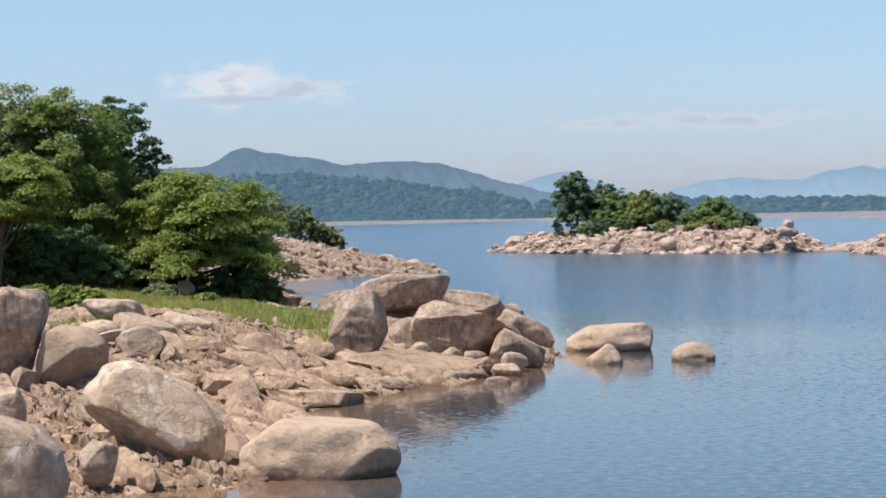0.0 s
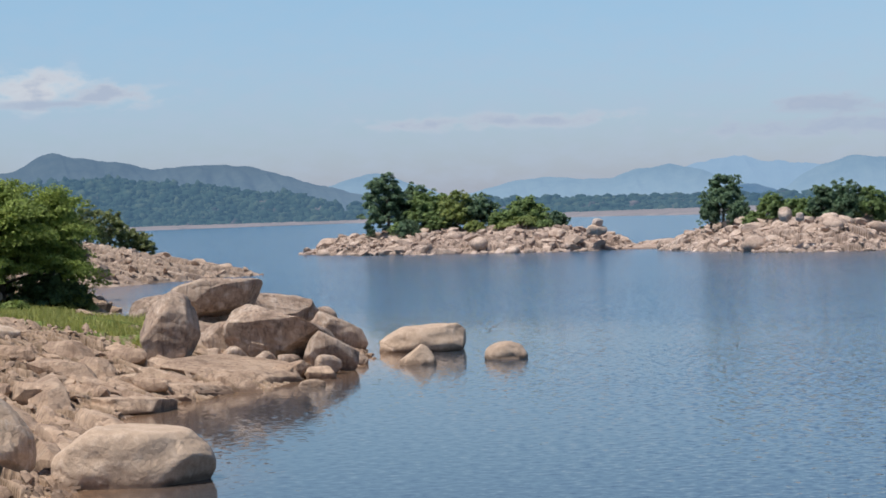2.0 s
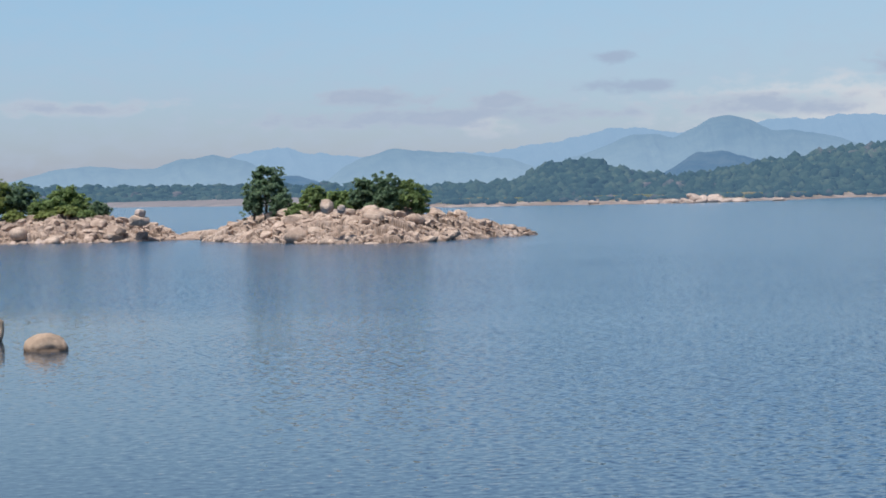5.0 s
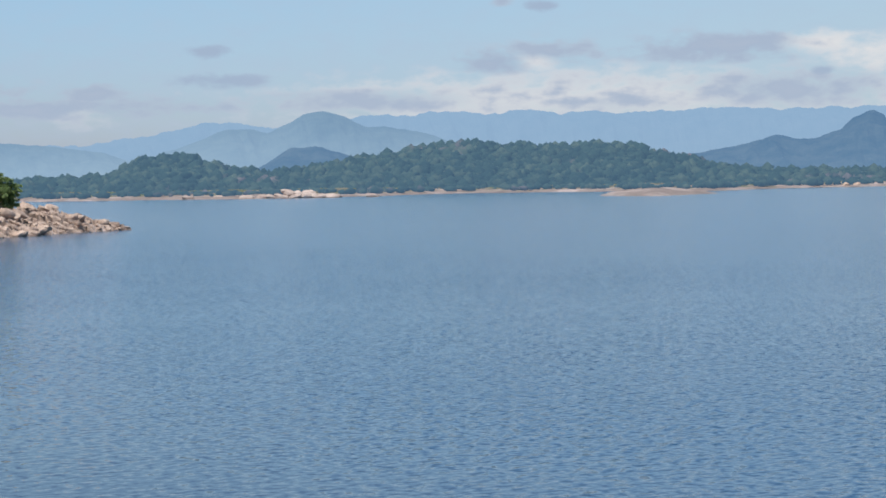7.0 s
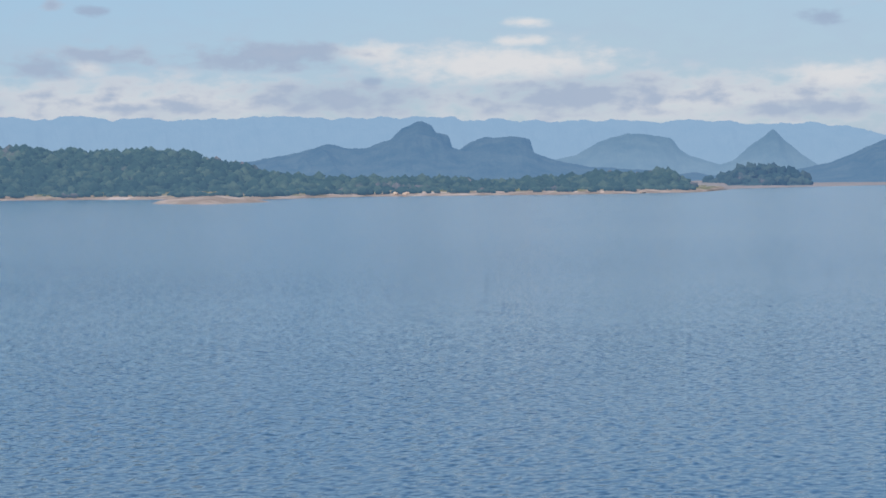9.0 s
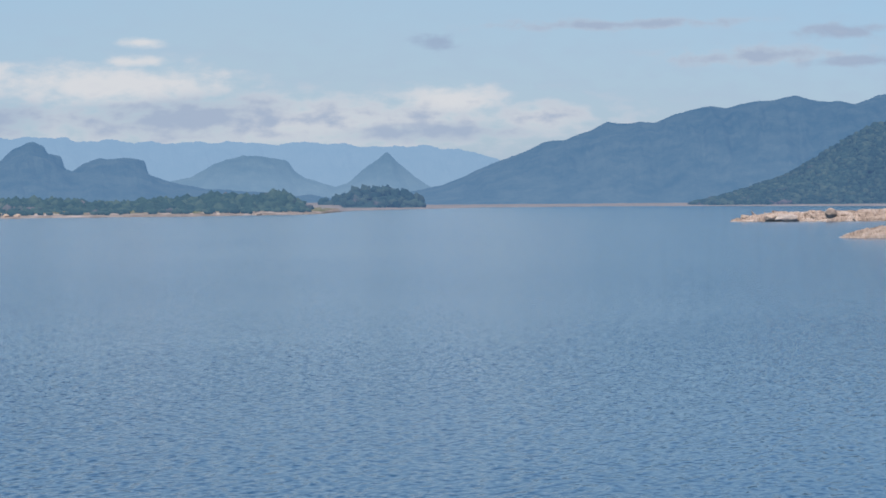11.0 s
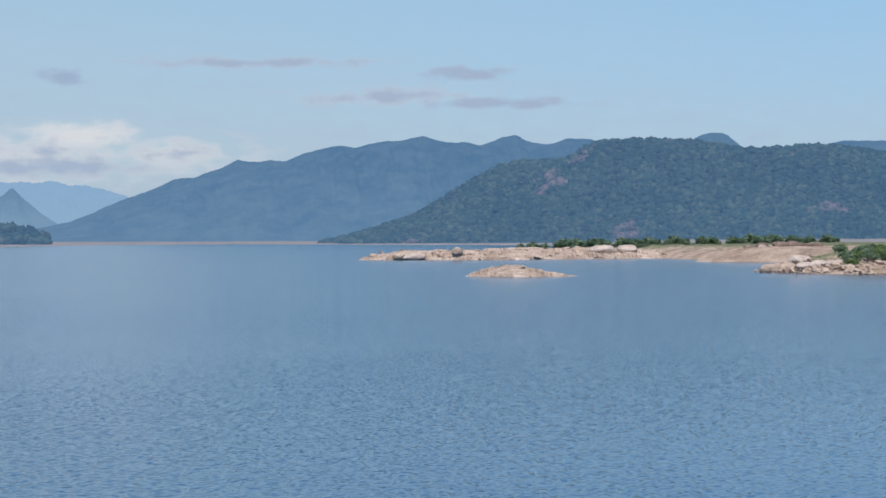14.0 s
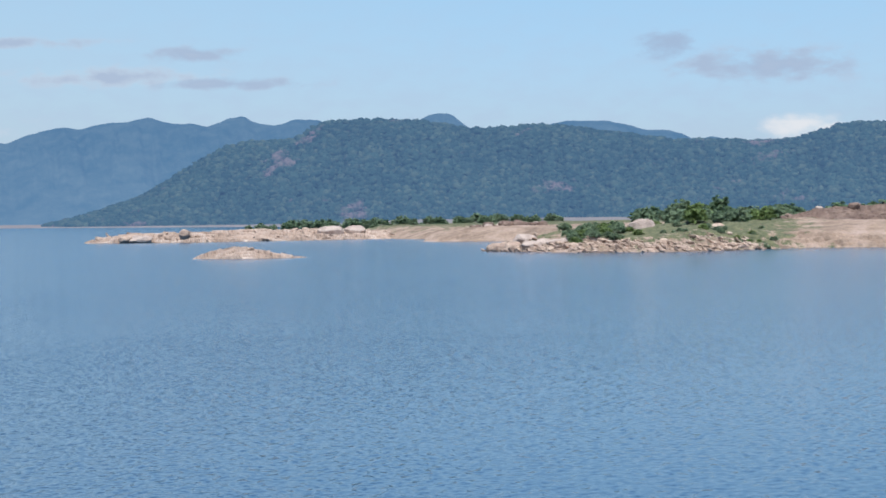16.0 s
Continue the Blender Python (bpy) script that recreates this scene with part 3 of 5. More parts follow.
HEAD = Land([(-45, 196), (-13, 201), (-8, 211), (-3, 220), (1.3, 227), (-1.5, 236), (-4, 255), (-9, 290), (-20, 330), (-60, 350), (-80, 240)],
            [(-9, -2.5), (0, 0), (6, 1.2), (14, 2.9), (24, 4.3), (40, 5.0)], 0.5, 4.0, 12, ((1.8, 6.0, 0.45, -25),), 30.0)
ISLE1 = Land([(7, 343), (12, 329), (18, 317), (26, 307), (34, 301.5), (43, 297), (50, 296), (56, 303.5), (59, 312), (50, 322), (38, 330), (26, 340), (14, 350)],
             [(-9, -2.5), (0, 0), (3, 1.3), (7, 2.6), (11, 3.4), (20, 3.8)], 0.7, 3.6, 13, ((2.2, 3.4, 0.6, -8), (1.9, 2.8, 0.6, -28)))
ISLE2 = Land([(58.5, 302), (57, 288), (57.5, 275), (61, 257), (65, 247), (73, 240.5), (79, 247), (85, 255), (92, 261), (99.5, 267), (92, 270), (85, 275), (76, 284), (68, 296)],
             [(-9, -2.5), (0, 0), (3, 1.5), (7, 3.0), (11, 4.0), (20, 4.6)], 0.8, 3.6, 14, ((2.2, 3.6, 0.6, -14), (1.9, 2.8, 0.6, -34)))
LINK = Land([(52, 300), (58, 296), (66, 300), (75, 330), (84, 372), (80, 380), (68, 360), (60, 325)], [(-9, -2.5), (0, -0.1), (3, 0.25), (9, 0.5)], 0.5, 3.0, 15)
GRASS = [(-4.4, 83), (-4.2, 92), (-5.5, 108), (-12, 132), (-20, 150), (-30, 150), (-22, 122), (-12.7, 98), (-8.5, 88)]
GRASS_LEFT = [(-11.5, 76), (-13.5, 92), (-20, 92), (-17, 74)]
bank = BANK.build("bank", M_BANK, 0.36, "stony earth bank sloping to the lake", "bank", green=((GRASS, 4.0), (GRASS_LEFT, 3.0)), fine=(-19.0, 6.0, 42.0, 96.0, 0.06, 0.1))
headland = HEAD.build("headland", M_HEADLAND, 0.3, "bare brown rock headland running into the lake", "headland",
                      green=(([(-16, 258), (-12, 285), (-25, 335), (-60, 340), (-60, 225), (-30, 225), (-22, 240)], 6.0),))
isle1 = ISLE1.build("island", M_SLAB, 0.22, "low granite island with bushes on top", "island")
isle2 = ISLE2.build("island", M_SLAB, 0.22, "low granite island tapering to a flat spit", "island")
link = LINK.build("reef", M_ISLE, 0.6, "low rocks between the two islands", "reef")

# right-hand shores
SHOAL = Land([polar(62.6, 319), polar(63.2, 315), polar(64.2, 313.5), polar(64.85, 315.5), polar(65.3, 316.7), polar(65.75, 317.3), polar(65.75, 317.9), polar(65.3, 318), polar(64.8, 319.5), polar(64.2, 325), polar(63.3, 327)],
             [(-9, -2.5), (0, 0), (1.2, 0.35), (3, 1.1), (5, 1.75)], 0.25, 2.6, 21, ((1.0, 3.6, 0.45, -64),))
SPIT = Land([polar(59.8, 557), polar(63, 545), polar(66, 566), polar(68.8, 590), polar(73, 600), polar(73, 640), polar(66, 640), polar(60, 600)],
            [(-9, -2.5), (0, 0), (4, 0.8), (12, 1.6), (30, 2.4)], 0.7, 9.0, 22, ((2.8, 10.0, 0.75, -62),))
SAND = Land([polar(68.8, 498), polar(71, 486), polar(74, 470), polar(78, 480), polar(86, 480), polar(86, 760), polar(66.5, 760), polar(67, 620), polar(69, 540)],
            [(-9, -2.5), (0, 0), (5, 1.8), (10, 3.0), (40, 3.6), (200, 5)], 0.5, 9.0, 23, ((4.0, 12.0, 0.25, -72),), 30.0)
POINT = Land([polar(70.6, 352), polar(72.9, 333), polar(75.9, 327), polar(78.2, 340), polar(79.6, 351), polar(86, 348), polar(86, 540), polar(76, 500), polar(73, 420), polar(71, 375)],
             [(-9, -2.5), (0, 0), (4, 1.2), (12, 2.6), (30, 4.0), (80, 5.0)], 1.2, 9.0, 24, ((2.6, 5.0, 0.5, -70),), 12.0)
BAR = Land([polar(33.2, 690), polar(34.8, 640), polar(36.4, 705), polar(36, 735), polar(34, 730)], [(-9, -2.5), (0, 0), (4, 1.0), (15, 2.2)], 0.4, 6.0, 25)
shoal = SHOAL.build("shoal", M_SLAB, 0.2, "small bare rock shoal in the lake", "shoal")
spit = SPIT.build("spit", M_SLAB, 0.5, "long flat rock spit with scattered boulders", "spit")
beach = SAND.build("beach", M_POINT, 1.5, "pale sandy shore with dry grass", "beach",
                   green=(([polar(67, 640), polar(71, 545), polar(86, 520), polar(86, 760), polar(66, 760)], 40.0),))
point = POINT.build("point", M_POINT, 0.5, "rocky green point with boulders", "shore",
                    green=(([polar(72.0, 352), polar(75, 334), polar(79, 346), polar(79.4, 420), polar(79, 520), polar(74, 480), polar(72.2, 390)], 24.0),))
RIDGE = Land([polar(78.2, 428), polar(79.2, 421), polar(80.4, 420), polar(82.5, 424), polar(84.5, 430), polar(84, 462), polar(81, 462), polar(79.2, 452)],
             [(-6, 1.5), (0, 3.7), (3, 5.0), (7, 6.1), (12, 6.6), (18, 6.8)], 0.9, 7.0, 26, ((2.0, 7.0, 0.6, -78),))
ridge = RIDGE.build("outcrop", M_BROWN, 0.4, "weathered brown rock ridge along the crest of the point", "outcrop", 5.0)
bar = BAR.build("sandbar", M_SAND, 1.2, "low reddish sandbar", "sandbar")


# ---------------------------------------------------------------- hills and mountains
def range_mesh(name, ridge, dist, front, back, material, label, seed, rough=0.06, step=0.05, foot=0.0, relief=0.16, jag=0.07):
    """A range of hills: crest given as (heading, elevation) keys at a distance, falling to its foot in front and behind."""
    xs, ys = zip(*ridge)
    heads = np.arange(xs[0], xs[-1], step)
    el = np.interp(heads, xs, ys)
    k = np.hanning(7) / np.hanning(7).sum()
    el = np.convolve(np.pad(el, 3, "edge"), k, "valid")
    q = np.column_stack([heads * 2.2, 0 * heads, 0 * heads])
    el = el + fbm(q, seed + 20, 6, 0.62) * jag
    crest = np.maximum(EYE + dist * np.tan(np.radians(el)), foot)
    k = np.hanning(41) / np.hanning(41).sum()
    smooth = np.minimum(np.convolve(np.pad(crest, 20, "edge"), k, "valid"), crest * 1.25)
    s = np.concatenate([np.linspace(-1, 0, 26), np.linspace(0.08, 1, 7)])
    V = []
    for q in s:
        r = dist + (q * front if q < 0 else q * back)
        x, y = r * np.sin(np.radians(heads)), r * np.cos(np.radians(heads))
        base = 1 - abs(q) ** 1.25 if q < 0 else 1 - q ** 1.5
        n = fbm(np.column_stack([heads * 3.0, 0 * heads + q * 4.0, 0 * heads]), seed, 5, 0.55)
        fold = 1 - np.abs(fbm(np.column_stack([heads * 1.6 + q * 0.8, 0 * heads + q * 1.3, 0 * heads]), seed + 7, 4)) * 2
        soft = min(1.0, abs(q) * 3.5)
        top = crest * (1 - soft) + smooth * soft
        z = foot + (top - foot) * base * (1 + relief * (fold - 0.4) * min(1, abs(q) * 3)) + n * rough * (crest - foot).clip(4) * min(1, abs(q) * 2 + 0.12) * min(1, (1 - abs(q)) * 4 + 0.1)
        V.append(np.column_stack([x, y, z]))
    V = np.stack(V, 1).reshape(-1, 3)
    return tagged(new(name, mesh_np(name, V, grid_faces(len(heads), len(s))[:, ::-1], material)), label, "mountain", kind="structure")


# dark slopes, each with a blue emission standing in for haze
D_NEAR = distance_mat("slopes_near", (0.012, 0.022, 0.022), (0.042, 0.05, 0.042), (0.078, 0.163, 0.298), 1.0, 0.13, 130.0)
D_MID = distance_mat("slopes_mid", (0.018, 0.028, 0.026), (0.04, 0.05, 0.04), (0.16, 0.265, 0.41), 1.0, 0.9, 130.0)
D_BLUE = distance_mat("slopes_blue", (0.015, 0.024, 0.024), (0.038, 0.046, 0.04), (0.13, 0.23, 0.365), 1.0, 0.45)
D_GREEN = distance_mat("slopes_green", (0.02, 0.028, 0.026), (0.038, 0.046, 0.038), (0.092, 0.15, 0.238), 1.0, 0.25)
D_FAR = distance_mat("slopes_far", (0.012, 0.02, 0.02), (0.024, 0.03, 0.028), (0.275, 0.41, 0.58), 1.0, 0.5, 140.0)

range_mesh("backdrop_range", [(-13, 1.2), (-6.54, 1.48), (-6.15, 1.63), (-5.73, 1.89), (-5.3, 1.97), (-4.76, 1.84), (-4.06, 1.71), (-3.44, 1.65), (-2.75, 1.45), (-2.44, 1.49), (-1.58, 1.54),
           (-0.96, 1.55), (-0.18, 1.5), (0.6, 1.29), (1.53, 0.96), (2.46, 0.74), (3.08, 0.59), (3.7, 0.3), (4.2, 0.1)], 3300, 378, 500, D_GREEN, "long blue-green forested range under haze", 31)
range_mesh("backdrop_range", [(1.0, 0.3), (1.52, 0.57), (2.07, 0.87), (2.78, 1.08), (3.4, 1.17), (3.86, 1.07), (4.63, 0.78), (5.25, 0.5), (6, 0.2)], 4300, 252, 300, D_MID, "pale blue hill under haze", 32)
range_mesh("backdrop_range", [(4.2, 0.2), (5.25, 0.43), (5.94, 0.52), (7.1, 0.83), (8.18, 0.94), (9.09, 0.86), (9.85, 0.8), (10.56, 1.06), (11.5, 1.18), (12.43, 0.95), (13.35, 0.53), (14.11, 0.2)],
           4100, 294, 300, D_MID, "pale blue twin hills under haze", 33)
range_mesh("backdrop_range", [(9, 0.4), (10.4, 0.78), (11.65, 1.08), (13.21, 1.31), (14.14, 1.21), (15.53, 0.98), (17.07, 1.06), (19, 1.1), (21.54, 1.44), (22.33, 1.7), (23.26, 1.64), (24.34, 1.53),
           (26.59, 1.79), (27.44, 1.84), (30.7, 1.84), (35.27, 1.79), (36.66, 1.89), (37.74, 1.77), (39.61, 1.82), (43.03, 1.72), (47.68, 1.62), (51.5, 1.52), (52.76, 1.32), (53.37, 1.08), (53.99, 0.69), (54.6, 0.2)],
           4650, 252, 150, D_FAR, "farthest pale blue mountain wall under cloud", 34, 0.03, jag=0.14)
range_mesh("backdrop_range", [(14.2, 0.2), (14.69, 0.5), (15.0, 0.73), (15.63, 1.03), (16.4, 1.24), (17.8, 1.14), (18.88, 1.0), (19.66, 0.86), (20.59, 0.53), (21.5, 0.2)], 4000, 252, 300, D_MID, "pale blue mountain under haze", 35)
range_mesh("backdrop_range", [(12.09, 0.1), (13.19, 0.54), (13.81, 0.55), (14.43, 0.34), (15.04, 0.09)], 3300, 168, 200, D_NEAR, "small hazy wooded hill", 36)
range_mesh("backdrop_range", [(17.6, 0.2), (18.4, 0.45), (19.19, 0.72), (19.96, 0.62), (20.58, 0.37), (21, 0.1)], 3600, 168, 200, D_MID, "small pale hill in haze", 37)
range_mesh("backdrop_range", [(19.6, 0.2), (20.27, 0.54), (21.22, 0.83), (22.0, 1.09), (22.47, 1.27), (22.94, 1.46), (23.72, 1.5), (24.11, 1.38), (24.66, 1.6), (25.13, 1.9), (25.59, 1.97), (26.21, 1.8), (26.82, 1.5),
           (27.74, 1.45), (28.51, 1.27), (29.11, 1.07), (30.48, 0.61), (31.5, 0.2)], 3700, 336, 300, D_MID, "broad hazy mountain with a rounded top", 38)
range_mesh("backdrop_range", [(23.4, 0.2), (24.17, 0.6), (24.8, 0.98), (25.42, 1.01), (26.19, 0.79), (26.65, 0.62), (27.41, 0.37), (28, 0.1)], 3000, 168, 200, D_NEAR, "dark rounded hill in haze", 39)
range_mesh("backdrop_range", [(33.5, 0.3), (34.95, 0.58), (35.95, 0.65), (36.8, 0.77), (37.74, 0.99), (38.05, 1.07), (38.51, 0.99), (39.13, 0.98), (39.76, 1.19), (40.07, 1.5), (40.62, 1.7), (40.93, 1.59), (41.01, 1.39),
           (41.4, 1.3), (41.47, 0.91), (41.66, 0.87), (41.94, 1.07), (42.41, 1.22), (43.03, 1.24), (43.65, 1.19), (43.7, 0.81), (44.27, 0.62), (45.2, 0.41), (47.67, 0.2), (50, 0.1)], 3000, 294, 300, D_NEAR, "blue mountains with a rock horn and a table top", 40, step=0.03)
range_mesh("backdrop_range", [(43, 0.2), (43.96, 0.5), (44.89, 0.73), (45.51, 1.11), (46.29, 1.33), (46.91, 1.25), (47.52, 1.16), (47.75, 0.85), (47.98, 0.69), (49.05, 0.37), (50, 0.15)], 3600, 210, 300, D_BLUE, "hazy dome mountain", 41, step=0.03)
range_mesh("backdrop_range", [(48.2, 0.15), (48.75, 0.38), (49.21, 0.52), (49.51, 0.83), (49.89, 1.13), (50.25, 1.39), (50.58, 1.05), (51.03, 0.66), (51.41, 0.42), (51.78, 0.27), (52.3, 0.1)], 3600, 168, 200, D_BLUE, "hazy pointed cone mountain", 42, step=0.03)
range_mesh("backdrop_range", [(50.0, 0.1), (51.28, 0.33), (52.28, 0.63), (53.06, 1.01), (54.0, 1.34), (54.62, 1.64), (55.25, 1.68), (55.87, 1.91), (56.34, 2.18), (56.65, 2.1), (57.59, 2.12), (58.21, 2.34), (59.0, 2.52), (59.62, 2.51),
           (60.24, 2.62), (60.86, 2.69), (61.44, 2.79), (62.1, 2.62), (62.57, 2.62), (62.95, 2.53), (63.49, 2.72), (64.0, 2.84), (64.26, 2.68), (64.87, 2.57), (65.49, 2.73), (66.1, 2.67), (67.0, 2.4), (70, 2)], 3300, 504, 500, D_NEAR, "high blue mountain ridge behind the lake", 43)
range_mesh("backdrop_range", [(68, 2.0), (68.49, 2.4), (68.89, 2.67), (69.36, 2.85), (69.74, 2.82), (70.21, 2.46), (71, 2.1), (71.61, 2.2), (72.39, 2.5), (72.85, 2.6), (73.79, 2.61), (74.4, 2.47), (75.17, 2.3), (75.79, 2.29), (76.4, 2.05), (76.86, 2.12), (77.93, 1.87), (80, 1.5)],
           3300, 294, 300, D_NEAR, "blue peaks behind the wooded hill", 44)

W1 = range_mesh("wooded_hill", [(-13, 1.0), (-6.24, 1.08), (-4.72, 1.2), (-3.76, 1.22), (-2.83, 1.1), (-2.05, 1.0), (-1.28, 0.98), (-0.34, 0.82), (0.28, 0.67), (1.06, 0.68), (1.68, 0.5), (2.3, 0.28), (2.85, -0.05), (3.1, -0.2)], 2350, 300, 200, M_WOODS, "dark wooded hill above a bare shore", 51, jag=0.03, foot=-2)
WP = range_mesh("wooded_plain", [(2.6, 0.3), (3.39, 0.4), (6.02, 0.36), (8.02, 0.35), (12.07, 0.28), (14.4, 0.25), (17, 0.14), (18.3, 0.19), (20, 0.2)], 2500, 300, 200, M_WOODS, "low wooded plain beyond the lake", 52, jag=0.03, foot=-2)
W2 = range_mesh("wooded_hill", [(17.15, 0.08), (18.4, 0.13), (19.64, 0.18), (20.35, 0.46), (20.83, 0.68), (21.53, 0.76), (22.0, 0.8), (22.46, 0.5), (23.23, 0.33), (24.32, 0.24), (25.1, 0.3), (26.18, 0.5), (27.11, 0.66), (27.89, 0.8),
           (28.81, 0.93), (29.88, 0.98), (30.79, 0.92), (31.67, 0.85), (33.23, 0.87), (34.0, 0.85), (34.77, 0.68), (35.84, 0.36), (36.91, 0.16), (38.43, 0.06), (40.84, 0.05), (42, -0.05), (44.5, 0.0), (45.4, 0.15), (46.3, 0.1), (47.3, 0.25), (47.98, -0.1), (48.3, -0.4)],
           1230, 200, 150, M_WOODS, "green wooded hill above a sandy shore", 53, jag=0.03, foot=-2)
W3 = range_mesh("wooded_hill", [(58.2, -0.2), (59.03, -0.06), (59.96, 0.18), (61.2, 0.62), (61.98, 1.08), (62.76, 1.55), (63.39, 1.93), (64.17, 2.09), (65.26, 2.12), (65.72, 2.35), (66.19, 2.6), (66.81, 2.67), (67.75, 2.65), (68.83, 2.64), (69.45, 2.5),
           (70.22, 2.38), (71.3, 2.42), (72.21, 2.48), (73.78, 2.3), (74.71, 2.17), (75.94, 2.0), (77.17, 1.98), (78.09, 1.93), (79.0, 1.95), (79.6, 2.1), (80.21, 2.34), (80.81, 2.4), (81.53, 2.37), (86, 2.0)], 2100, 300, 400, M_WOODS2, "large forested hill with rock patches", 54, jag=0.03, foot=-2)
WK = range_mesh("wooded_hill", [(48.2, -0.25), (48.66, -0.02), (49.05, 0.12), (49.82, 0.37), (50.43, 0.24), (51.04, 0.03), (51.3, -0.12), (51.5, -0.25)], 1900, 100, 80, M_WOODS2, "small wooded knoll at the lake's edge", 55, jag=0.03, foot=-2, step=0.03)

